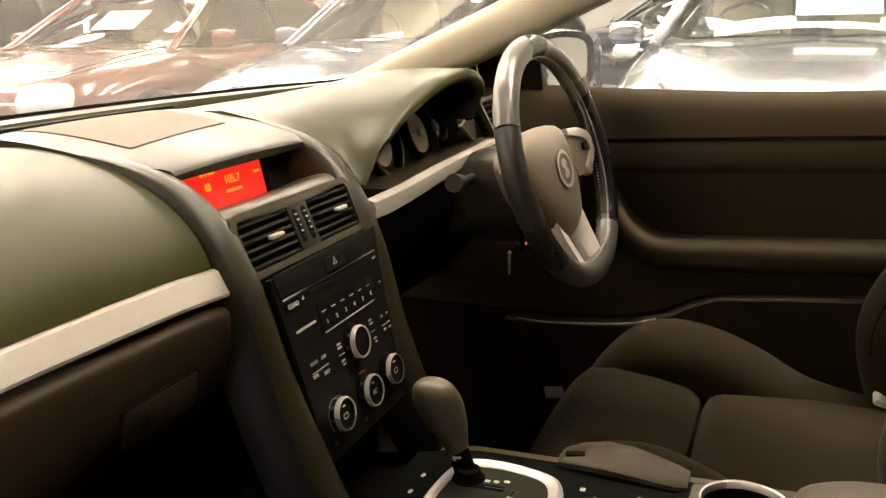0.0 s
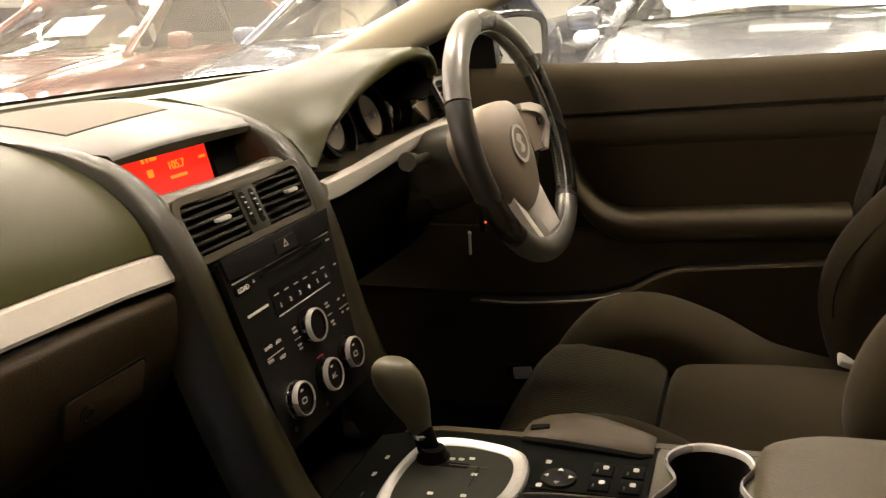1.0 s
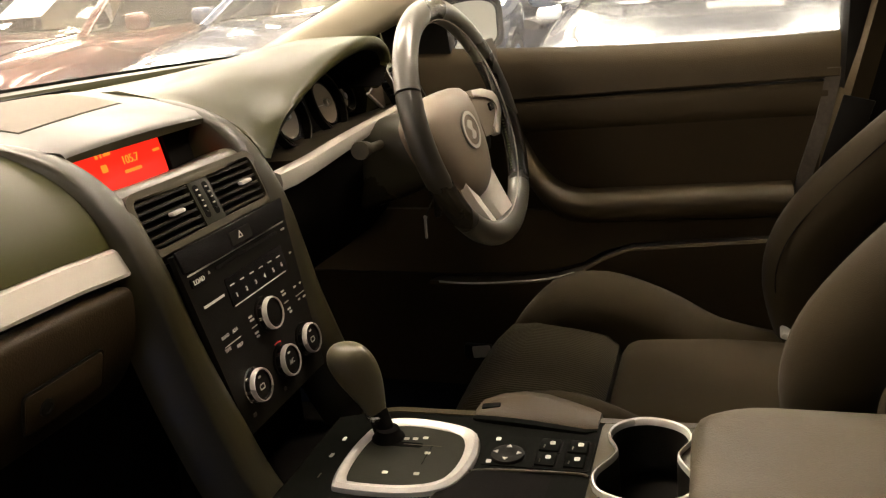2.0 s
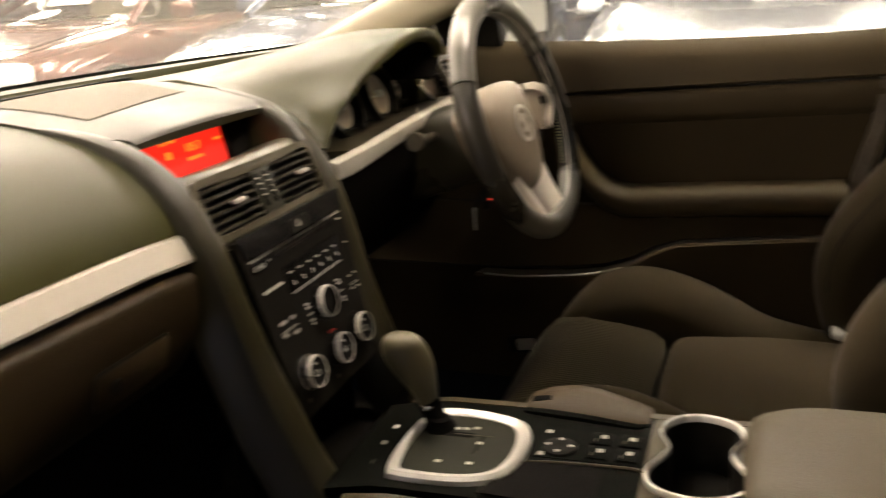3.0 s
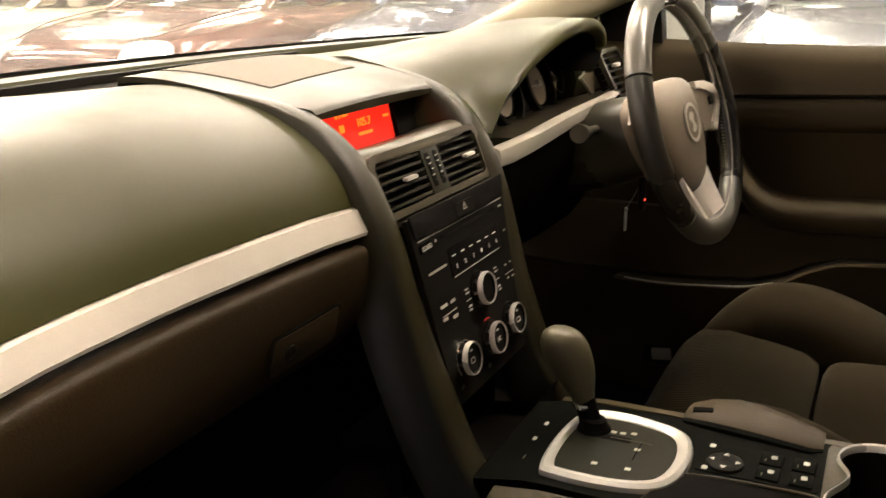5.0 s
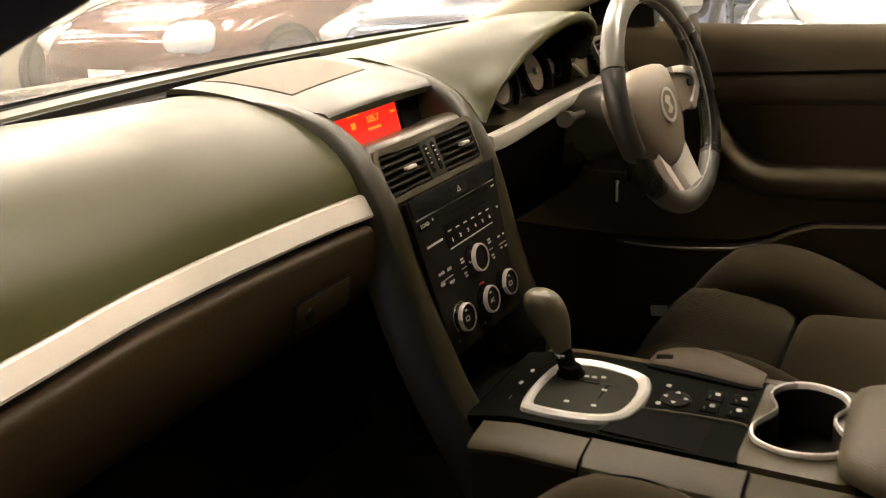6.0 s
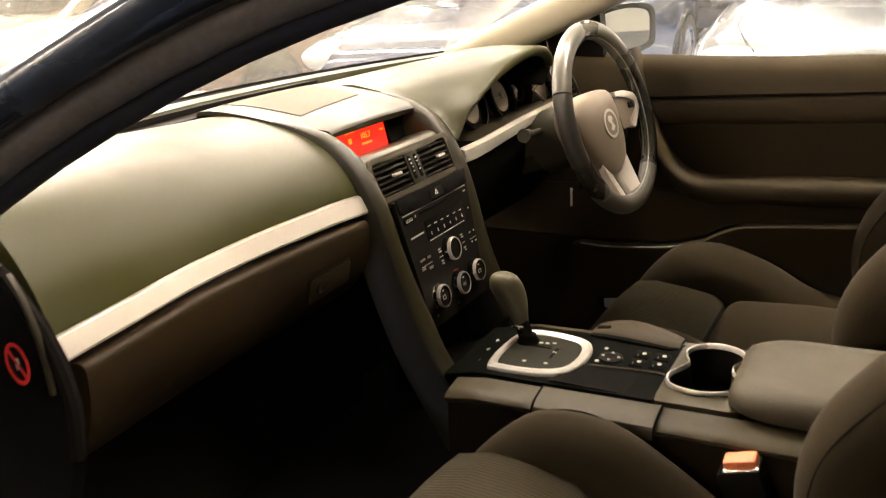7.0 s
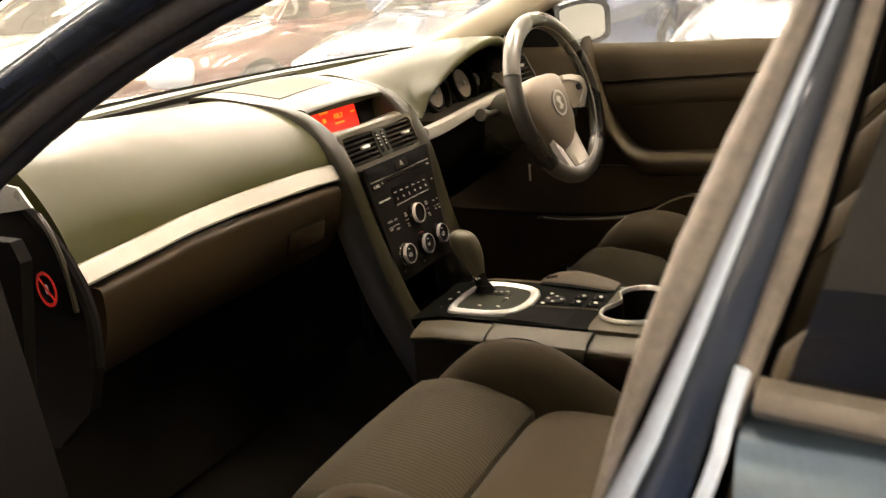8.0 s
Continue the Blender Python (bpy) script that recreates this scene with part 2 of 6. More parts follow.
def slab(outline, thick, m, bevel=0.0):
    """A plate: an outline in the x-y plane of the pose m, with thickness along its z."""
    bm = bmesh.new()
    lo = [bm.verts.new(m @ Vector((x, y, 0))) for x, y in outline]
    hi = [bm.verts.new(m @ Vector((x, y, thick))) for x, y in outline]
    n = len(lo)
    for i in range(n):
        j = (i + 1) % n
        bm.faces.new((lo[i], lo[j], hi[j], hi[i]))
    bm.faces.new(list(reversed(lo)))
    top = bm.faces.new(hi)
    if bevel:
        bmesh.ops.bevel(bm, geom=list(top.edges), offset=bevel, segments=2, affect="EDGES", profile=0.5)
    return bm


def frame_plate(outer, inner, thick, m):
    """A flat frame between two outlines of as many points."""
    ring = []
    n = len(outer)
    bm = bmesh.new()
    lv = [[bm.verts.new(m @ Vector((x, y, z))) for x, y in o] for o, z in ((outer, 0), (outer, thick), (inner, thick), (inner, 0))]
    for k in range(4):
        a, b = lv[k], lv[(k + 1) % 4]
        for i in range(n):
            j = (i + 1) % n
            bm.faces.new((a[i], a[j], b[j], b[i]))
    return bm


def rrect(w, h, r, n=5, cx=0.0, cy=0.0):
    pts = []
    for sx, sy, a0 in ((1, 1, 0), (-1, 1, 90), (-1, -1, 180), (1, -1, 270)):
        for k in range(n + 1):
            a = radians(a0 + 90 * k / n)
            pts.append((cx + sx * (w / 2 - r) + r * math.cos(a), cy + sy * (h / 2 - r) + r * math.sin(a)))
    return pts


def join(*bms):
    out = bmesh.new()
    for b in bms:
        me = bpy.data.meshes.new("tmp")
        b.to_mesh(me)
        b.free()
        out.from_mesh(me)
        bpy.data.meshes.remove(me)
    return out


def letters(text, size, m, material, parent, name="lettering", thick=0.0004):
    cu = bpy.data.curves.new(name, "FONT")
    cu.body, cu.size, cu.extrude, cu.align_x, cu.align_y = text, size, thick, "CENTER", "CENTER"
    tmp = bpy.data.objects.new("tmp", cu)
    me = bpy.data.meshes.new_from_object(tmp)
    bpy.data.objects.remove(tmp)
    bpy.data.curves.remove(cu)
    me.transform(m)
    bm = bmesh.new()
    bm.from_mesh(me)
    bpy.data.meshes.remove(me)
    return part(name, bm, material, parent)


def face_pose(x, y, z, tilt, turn=0.0):
    """A pose on a panel that looks back at the seats: its x to the car's right, its y up the panel, its z out of it; tilt: degrees it leans back."""
    return Matrix.Translation((x, y, z)) @ Euler((radians(90 - tilt), 0, radians(turn))).to_matrix().to_4x4()


# ---------------------------------------------------------------- dashboard
dash = thing("dashboard", "dark olive leatherette dashboard with a satin trim strip and centre stack", "dashboard", (0, 0.3, 0.75))

# upper pad, glovebox and lower panel on the passenger's side: one cross-section carried across the car
PAD = [(0.47, 0.975), (0.455, 0.988), (0.40, 0.993), (0.34, 0.988), (0.28, 0.974), (0.235, 0.951), (0.207, 0.925), (0.193, 0.903), (0.187, 0.887), (0.20, 0.884), (0.30, 0.90), (0.45, 0.95)]
STRIP = [(0.1875, 0.886), (0.183, 0.884), (0.1735, 0.864), (0.1745, 0.8605), (0.19, 0.860), (0.2, 0.884)]
GLOVE = [(0.19, 0.8525), (0.1745, 0.8535), (0.1685, 0.8505), (0.1665, 0.844), (0.1685, 0.822), (0.1765, 0.795), (0.194, 0.765), (0.226, 0.738), (0.275, 0.72), (0.34, 0.71), (0.34, 0.74), (0.25, 0.78)]


LIFT = ((-0.64, 0.003, 0.007), (-0.55, 0.006, 0.0105), (-0.47, 0.0105, 0.0145), (-0.38, 0.0105, 0.0135), (-0.28, 0.008, 0.0095), (-0.2, 0.005, 0.006), (-0.14, 0.0, 0.001))


def lift(x, z):
    """The crowned line of the trim strip: how far the fascia rises at x, fading above and below the strip."""
    x = min(max(x, -0.64), -0.14)
    for (xa, ta, ba), (xb, tb, bb) in zip(LIFT, LIFT[1:]):
        if xa <= x <= xb:
            s = (x - xa) / (xb - xa)
            top, bot = ta + (tb - ta) * s, ba + (bb - ba) * s
    if z >= 0.885:
        return top * max(0.0, (0.955 - z) / 0.07)
    if z >= 0.86:
        return bot + (top - bot) * (z - 0.86) / 0.025
    return bot * max(0.0, (z - 0.70) / 0.16)


def across(profile, x0, x1, steps=16, bow=0.018, rise=0.001, crown=0.0):
    """Carries a (y, z) profile from x0 to x1; towards the door it bows back to the seats."""
    rings = []
    for k in range(steps + 1):
        x = x0 + (x1 - x0) * k / steps
        w = max(0.0, (-x - 0.14) / 0.5)
        dip = 0.005 * max(0.0, 1 - 2 * w)
        rings.append([(x, y - bow * w * w, z - dip * min(1, max(0, (z - 0.93) / 0.05)) + lift(x, z) + rise * w + crown * w * w * min(1, max(0, (z - 0.9) / 0.06))) for y, z in profile])
    return loft(rings)


pad_profile = [(p.y, p.z) for p in smooth_path([(0, y, z) for y, z in PAD[:9]], 3)] + PAD[9:]
part("upper_pad", across(pad_profile, -0.638, -0.143, 14, 0.018, 0.001, 0.029), M_PAD, dash, "dark olive grained leatherette pad")
part("trim_strip", across(STRIP, -0.638, -0.137), M_STRIP, dash, "satin beige-silver trim strip")
glove_profile = [(p.y, p.z) for p in smooth_path([(0, y, z) for y, z in GLOVE[:10]], 2)] + GLOVE[10:]
glovebox = part("glovebox", across(glove_profile, -0.628, -0.15), M_LOWER, dash, "dark brown grained glovebox lid")
lm = face_pose(-0.246, 0.1685, 0.802, -14)
latch = part("glovebox_latch", slab(rrect(0.0915, 0.0375, 0.005), 0.0014, lm @ Matrix.Translation((0, 0, -0.001))), M_DEEP, glovebox, "recessed dark latch plate")
part("latch_handle", slab(rrect(0.0875, 0.0335, 0.004), 0.0022, lm @ Matrix.Translation((0, -0.0004, -0.001)), 0.0008), M_LOWER, latch)
part("latch_lock", lathe([(0.0, 0.0), (0.0075, 0.0), (0.0075, 0.0028), (0.005, 0.0033), (0.0045, 0.0018), (0.0, 0.0018)], lm @ Matrix.Translation((-0.022, -0.002, 0.0)), 20), M_BLACK, latch)
part("footwell_backing", rbox((-0.2, 0.5, 0.62), (0.9, 0.02, 0.6), 0.004), M_CARPET, dash)

# dark rubber-edged end of the dash with its round warning sticker
END = [(0.44, 0.985), (0.34, 0.99), (0.255, 0.975), (0.205, 0.945), (0.172, 0.905), (0.155, 0.87), (0.148, 0.83), (0.155, 0.78), (0.18, 0.72), (0.25, 0.66), (0.45, 0.66)]
part("end_cap", loft([[(x, y, z) for y, z in END] for x in (-0.654, -0.6385)]), M_DEEP, dash, "black dash end panel")
part("end_seal", sweep(smooth_path([(-0.649, y, z) for y, z in END[1:8]], 4), (0.007, 0.007), 8, (1, 0, 0)), M_DEEP, dash)
part("end_lip", sweep(smooth_path([(-0.6555, 0.187, 0.951), (-0.6555, 0.176, 0.934), (-0.6555, 0.166, 0.905), (-0.6555, 0.161, 0.875), (-0.6555, 0.16, 0.845)], 4), (0.003, 0.0035), 8, (1, 0, 0)), M_ARM, dash, "olive edge lip of the dash end")
part("end_top", loft([[(x, 0.193, 0.958), (x, 0.208, 0.979), (x, 0.25, 0.984), (x, 0.255, 0.948)] for x in (-0.6575, -0.6545)]), M_TRAY, dash, "bright upper corner of the dash end")
sticker = part("warning_sticker", lathe([(0.0, 0), (0.0205, 0.0), (0.0205, 0.001), (0.0, 0.001)], Matrix.Translation((-0.655, 0.2, 0.867)) @ Euler((0, radians(-90), 0)).to_matrix().to_4x4() @ Matrix.Diagonal((1, 0.78, 1, 1))), M_GLOSSBLACK, dash, "round black sticker with a red ring")
sm = Matrix.Translation((-0.6565, 0.2, 0.867)) @ Euler((0, radians(-90), 0)).to_matrix().to_4x4() @ Matrix.Diagonal((1, 0.78, 1, 1))
circle = lambda r: [(r * math.cos(2 * math.pi * k / 32), r * math.sin(2 * math.pi * k / 32)) for k in range(32)]
part("sticker_ring", frame_plate(circle(0.0203), circle(0.0166), 0.0006, sm), M_REDPRINT, sticker)
part("sticker_bar", slab([(-0.0127, -0.015), (-0.015, -0.0127), (0.0127, 0.015), (0.015, 0.0127)], 0.0005, sm), M_REDPRINT, sticker)
part("sticker_print", slab(rrect(0.011, 0.007, 0.003), 0.0003, sm), M_WHITE, sticker)

# the two arms of the centre stack
ARM = [(0.32, 0.9822), (0.285, 0.9742), (0.255, 0.9632), (0.226, 0.9465), (0.196, 0.917), (0.174, 0.88), (0.159, 0.84), (0.148, 0.80), (0.134, 0.75), (0.116, 0.70), (0.098, 0.655), (0.075, 0.615), (0.052, 0.575), (0.03, 0.535)]
ARM_OUT = [0.1435, 0.143, 0.143, 0.142, 0.141, 0.139, 0.138, 0.137, 0.136, 0.135, 0.134, 0.134, 0.134, 0.134]
ARM_IN = [0.135, 0.122, 0.113, 0.111, 0.106, 0.106, 0.104, 0.103, 0.097, 0.092, 0.09, 0.09, 0.09, 0.09]


def arm(sign):
    """One arm beside the stack, its top run flush with the tray."""
    pts = smooth_path([(0, y, z) for y, z in ARM], 3)
    outs = smooth_path([(v, 0, 0) for v in ARM_OUT], 3)
    ins = smooth_path([(v, 0, 0) for v in ARM_IN], 3)
    rings = []
    for i, p in enumerate(pts):
        t = pts[min(i + 1, len(pts) - 1)] - pts[max(i - 1, 0)]
        n = Vector((0, t.z, -t.y)).normalized()
        if n.y > 0:
            n = -n
        if i < 6 and n.z < 0:
            n = -n
        a, b = outs[i].x, ins[i].x
        w = a - b
        g = min(1.0, 0.12 + i / 11)
        prof = [(a, -0.05), (a, 0.003 * g), (a - 0.1 * w, 0.0075 * g), (a - 0.3 * w, 0.0095 * g), (a - 0.6 * w, 0.0095 * g), (b + 0.1 * w, 0.007 * g), (b, 0.001), (b, -0.05)]
        rings.append([p + n * h + Vector((sign * x, 0, 0)) for x, h in prof])
    return loft(rings)


for side in (-1, 1):
    part("stack_arm", arm(side), M_FRAME, dash, "tall satin olive arm beside the stack", 60)

# tray above the screen with the speaker grille
TRAY = [(0.462, 0.983), (0.459, 0.9915), (0.445, 0.994), (0.41, 0.9935), (0.36, 0.9885), (0.30, 0.979), (0.265, 0.972), (0.247, 0.967), (0.2415, 0.9625)]
rings = []
for p in smooth_path([(0, y, z) for y, z in TRAY], 4):
    half = 0.1425 - 0.029 * min(1, max(0, (0.274 - p.y) / 0.026))
    top = [(half * k / 8, p.y, p.z + 0.003 * (1 - (k / 8) ** 2)) for k in range(-8, 9)]
    rings.append(top + [(half, p.y + 0.002, p.z - 0.006), (-half, p.y + 0.002, p.z - 0.006)])
part("tray", loft(rings), M_FRAME, dash, "smooth satin tray frame over the display")
TP = smooth_path([(0, y, z) for y, z in TRAY], 4)


def tray_z(x, y):
    for p, q in zip(TP, TP[1:]):
        if q.y <= y <= p.y:
            return q.z + (p.z - q.z) * (y - q.y) / (p.y - q.y) + 0.003 * (1 - (x / 0.1425) ** 2)
    return TP[0].z


def draped(front, back, up, nx=14, ny=8):
    """A thin sheet that follows the tray; front and back: the (x, y) ends of its two long edges."""
    rows = []
    for k in range(ny + 1):
        t = k / ny
        (xa, ya), (xb, yb) = [tuple(f + (g - f) * t for f, g in zip(p, q)) for p, q in zip(front, back)]
        rows.append([(xa + (xb - xa) * i / nx, ya + (yb - ya) * i / nx, tray_z(xa + (xb - xa) * i / nx, ya + (yb - ya) * i / nx) + up) for i in range(nx + 1)])
    return rows


part("grille_gap", loft(draped(((-0.0935, 0.3075), (0.0865, 0.3275)), ((-0.0985, 0.4475), (0.1085, 0.4475)), 0.0003), closed=False, thick=0.0004), M_BLACK, dash)
part("speaker_grille", loft(draped(((-0.092, 0.309), (0.085, 0.329)), ((-0.097, 0.446), (0.107, 0.446)), 0.0010), closed=False, thick=0.0008), M_GRILLE, dash, "taupe speaker grille cloth")

# screen housing and display
part("screen_housing", join(rbox((0.0, 0.284, 0.935), (0.23, 0.008, 0.08), 0.002, Euler((radians(-12), 0, 0)).to_matrix()),
                            rbox((0.0, 0.268, 0.9625), (0.228, 0.044, 0.003), 0.001), rbox((-0.115, 0.262, 0.933), (0.004, 0.03, 0.05), 0.001), rbox((0.115, 0.262, 0.933), (0.004, 0.03, 0.05), 0.001)), M_DEEP, dash)
fm = face_pose(-0.016, 0.270, 0.936, 12)
display = part("display", slab(rrect(0.160, 0.05, 0.003), 0.002, fm), M_SCREEN, dash, "glowing red dot-matrix radio display")
letters("105.7", 0.0125, fm @ Matrix.Translation((0.024, 0.001, 0.0025)), M_SCREENTEXT, display)
for bx, by, bw, bh in ((-0.024, 0.014, 0.004, 0.008), (-0.0175, 0.014, 0.0025, 0.008), (-0.008, 0.0125, 0.011, 0.0035), (-0.018, -0.001, 0.009, 0.008), (0.024, -0.0105, 0.028, 0.0035), (0.07, 0.002, 0.012, 0.003)):
    part("display_text_bar", slab(rrect(bw, bh, 0.001), 0.0004, fm @ Matrix.Translation((bx, by, 0.002))), M_SCREENTEXT, display)
part("dark_bezel", slab(rrect(0.056, 0.05, 0.002), 0.003, face_pose(0.0955, 0.268, 0.938, 12)), M_DEEP, dash)
# rounded shelf below the screen that carries the vents
LIP = [(0.272, 0.910), (0.24, 0.9195), (0.216, 0.9265), (0.206, 0.9285), (0.198, 0.928), (0.1925, 0.9255), (0.189, 0.9215), (0.188, 0.917), (0.2, 0.914), (0.272, 0.904)]
part("vent_shelf", loft([[(x, min(y, 0.272) - 0.003 * (1 - (x / 0.115) ** 2) + (0.014 * (x / 0.115) ** 6 if y < 0.25 else 0), z) for y, z in LIP] for x in [-0.109 + 0.0218 * k for k in range(11)]]), M_VENTFRAME, dash)

M_SLAT = mat("slat_plastic", (0.005, 0.005, 0.0045), 0.5, 0, 0.1, 500, 0.1)
# centre vents
vents = part("vent_surround", frame_plate(rrect(0.23, 0.064, 0.014), rrect(0.212, 0.05, 0.008), 0.010, face_pose(0, 0.186, 0.893, 22)), M_VENTFRAME, dash, "grey-brown surround of the centre vents")
part("vent_duct", rbox((0, 0.208, 0.887), (0.214, 0.008, 0.058), 0.001, Euler((radians(-22), 0, 0)).to_matrix()), M_BLACK, dash)
for side in (-1, 1):
    cx = side * 0.062
    for k in range(6):
        zz = -0.0205 + k * 0.0082
        part("vent_slat", rbox(face_pose(cx, 0.186, 0.893, 22) @ Vector((0, zz, 0.0)), (0.086, 0.016, 0.0012), 0.0005, Euler((radians(-8), 0, 0)).to_matrix()), M_SLAT, vents)
        part("slat_edge", rbox(face_pose(cx, 0.186, 0.893, 22) @ Vector((0, zz, 0.0078)), (0.086, 0.0011, 0.0011), 0.0004), M_VENTFRAME, vents)
    part("vent_tab", rbox(face_pose(cx + (0.008 if side < 0 else 0.014), 0.186, 0.893, 22) @ Vector((0, 0.0, 0.0105)), (0.021, 0.007, 0.0042), 0.0015, Euler((radians(-8), 0, 0)).to_matrix()), M_SILVER, vents, "silver air direction tab")
part("vent_divider", slab(rrect(0.036, 0.054, 0.002), 0.0105, face_pose(0, 0.188, 0.893, 22), 0.0012), M_GATE, vents, "dark panel with the two vent thumbwheels")
for side in (-1, 1):
    part("thumbwheel_slot", slab(rrect(0.0085, 0.036, 0.0035), 0.0006, face_pose(side * 0.0085, 0.188, 0.893, 22) @ Matrix.Translation((0, -0.001, 0.0103))), M_DEEP, vents)
    part("thumbwheel", lathe([(0.0, -0.0032), (0.017, -0.0032), (0.0185, -0.002), (0.0185, 0.002), (0.017, 0.0032), (0.0, 0.0032)], face_pose(side * 0.0085, 0.188, 0.893, 22) @ Matrix.Translation((0, -0.001, -0.006)) @ Euler((0, radians(90), 0)).to_matrix().to_4x4(), 24), M_BLACK, vents)
    for k in range(5):
        part("thumbwheel_mark", rbox(face_pose(side * 0.0085, 0.188, 0.893, 22) @ Vector((0, -0.0125 + k * 0.006, 0.0118 - 0.00012 * (k - 2) ** 2)), (0.0036, 0.0016, 0.0016), 0.0005), M_WHITE if k else M_BLACK, vents)
part("lower_vent_rail", sweep(smooth_path([(-0.112, 0.18, 0.8605), (-0.06, 0.174, 0.860), (0, 0.172, 0.860), (0.06, 0.174, 0.860), (0.112, 0.18, 0.8605)], 4), (0.008, 0.0055), 12, power=2.6), M_VENTFRAME, dash)

# radio and climate panel, leaning back and narrowing downwards
TILT = 12.0


def on_stack(x, s, out=0.0):
    """A pose on the stack's face: x across, s metres below its top edge."""
    return face_pose(x, 0.153, 0.872, TILT) @ Matrix.Translation((0, -s, out))


panel = part("radio_panel", slab([(-0.106, -0.004), (-0.098, -0.08), (-0.09, -0.16), (-0.0885, -0.2), (0.0885, -0.2), (0.09, -0.16), (0.098, -0.08), (0.106, -0.004)], 0.006, on_stack(0, 0, -0.006)), M_BLACK, dash, "matt black radio and climate panel")
hz = part("hazard_panel", slab([(-0.104, -0.001), (-0.1, -0.023), (-0.05, -0.026), (0.05, -0.026), (0.1, -0.023), (0.104, -0.001)], 0.003, on_stack(0, 0), 0.001), M_GLOSSBLACK, dash, "gloss black strip with the hazard button")
part("hazard_button", slab(rrect(0.04, 0.014, 0.003), 0.0015, on_stack(0.004, 0.0155, 0.003)), M_BLACK, hz)
tri = lambda r: [(r * math.cos(radians(a)), r * math.sin(radians(a))) for a in (90, 210, 330)]
part("hazard_triangle", frame_plate(tri(0.005), tri(0.0033), 0.0005, on_stack(0.002, 0.015, 0.0045)), M_WHITE, hz)
part("slot_edge", slab(rrect(0.19, 0.0014, 0.0005), 0.0012, on_stack(0.0, 0.0268, 0.0)), M_SILVER, panel)
part("cd_slot", slab(rrect(0.125, 0.0035, 0.0015), 0.0012, on_stack(0.012, 0.0335, 0.0)), M_GLOSSBLACK, panel)
part("load_button", slab(rrect(0.024, 0.009, 0.002), 0.002, on_stack(-0.083, 0.035)), M_GLOSSBLACK, panel)
letters("LOAD", 0.0066, on_stack(-0.083, 0.035, 0.0024), M_WHITE, panel)
part("eject_mark", slab(tri(0.0022), 0.0005, on_stack(-0.062, 0.034)), M_WHITE, panel)
part("preset_plate", slab(rrect(0.118, 0.03, 0.002), 0.0015, on_stack(0.015, 0.063)), M_GLOSSBLACK, panel)
for k in range(6):
    letters(str(k + 1), 0.0066, on_stack(-0.033 + 0.0192 * k, 0.0685, 0.002), M_WHITE, panel)
    part("preset_mark", slab(rrect(0.008, 0.0012, 0.0004), 0.0004, on_stack(-0.035 + 0.0192 * k, 0.0565 + 0.0004 * k, 0.0015)), M_WHITE, panel)
part("preset_line", slab(rrect(0.108, 0.0009, 0.0003), 0.001, on_stack(0.0125, 0.0775, 0.0012)), M_WHITE, panel)
part("brand_bar", slab(rrect(0.036, 0.0025, 0.0005), 0.0004, on_stack(-0.069, 0.0615)), M_WHITE, panel)
for word, bx, s, size in (("BAND", -0.0715, 0.098, 0.0048), ("ASN", -0.0535, 0.0985, 0.0048), ("TIME", -0.074, 0.111, 0.0048), ("HELP", -0.0535, 0.1145, 0.0048)):
    letters(word, size, on_stack(bx, s, 0.0004), M_WHITE, panel)
for bx, s, w in ((-0.022, 0.097, 0.007), (-0.021, 0.101, 0.008), (-0.02, 0.1155, 0.007), (-0.0195, 0.1195, 0.006), (0.05, 0.0955, 0.007), (0.051, 0.0995, 0.008), (0.052, 0.117, 0.007), (0.0535, 0.121, 0.005), (0.077, 0.1, 0.005), (0.0905, 0.1, 0.004), (0.078, 0.1155, 0.005), (0.0905, 0.1165, 0.006), (0.0905, 0.063, 0.005), (0.0905, 0.0345, 0.008)):
    part("button_print", slab(rrect(w, 0.0021, 0.0004), 0.0004, on_stack(bx, s)), M_WHITE, panel)
for bx, s, w, h in ((-0.063, 0.1075, 0.03, 0.0008), (-0.02, 0.1085, 0.012, 0.0008), (0.051, 0.1085, 0.01, 0.0008), (0.083, 0.1105, 0.02, 0.0008)):
    part("button_line", slab(rrect(w, h, 0.0003), 0.0005, on_stack(bx, s)), M_WHITE, panel)


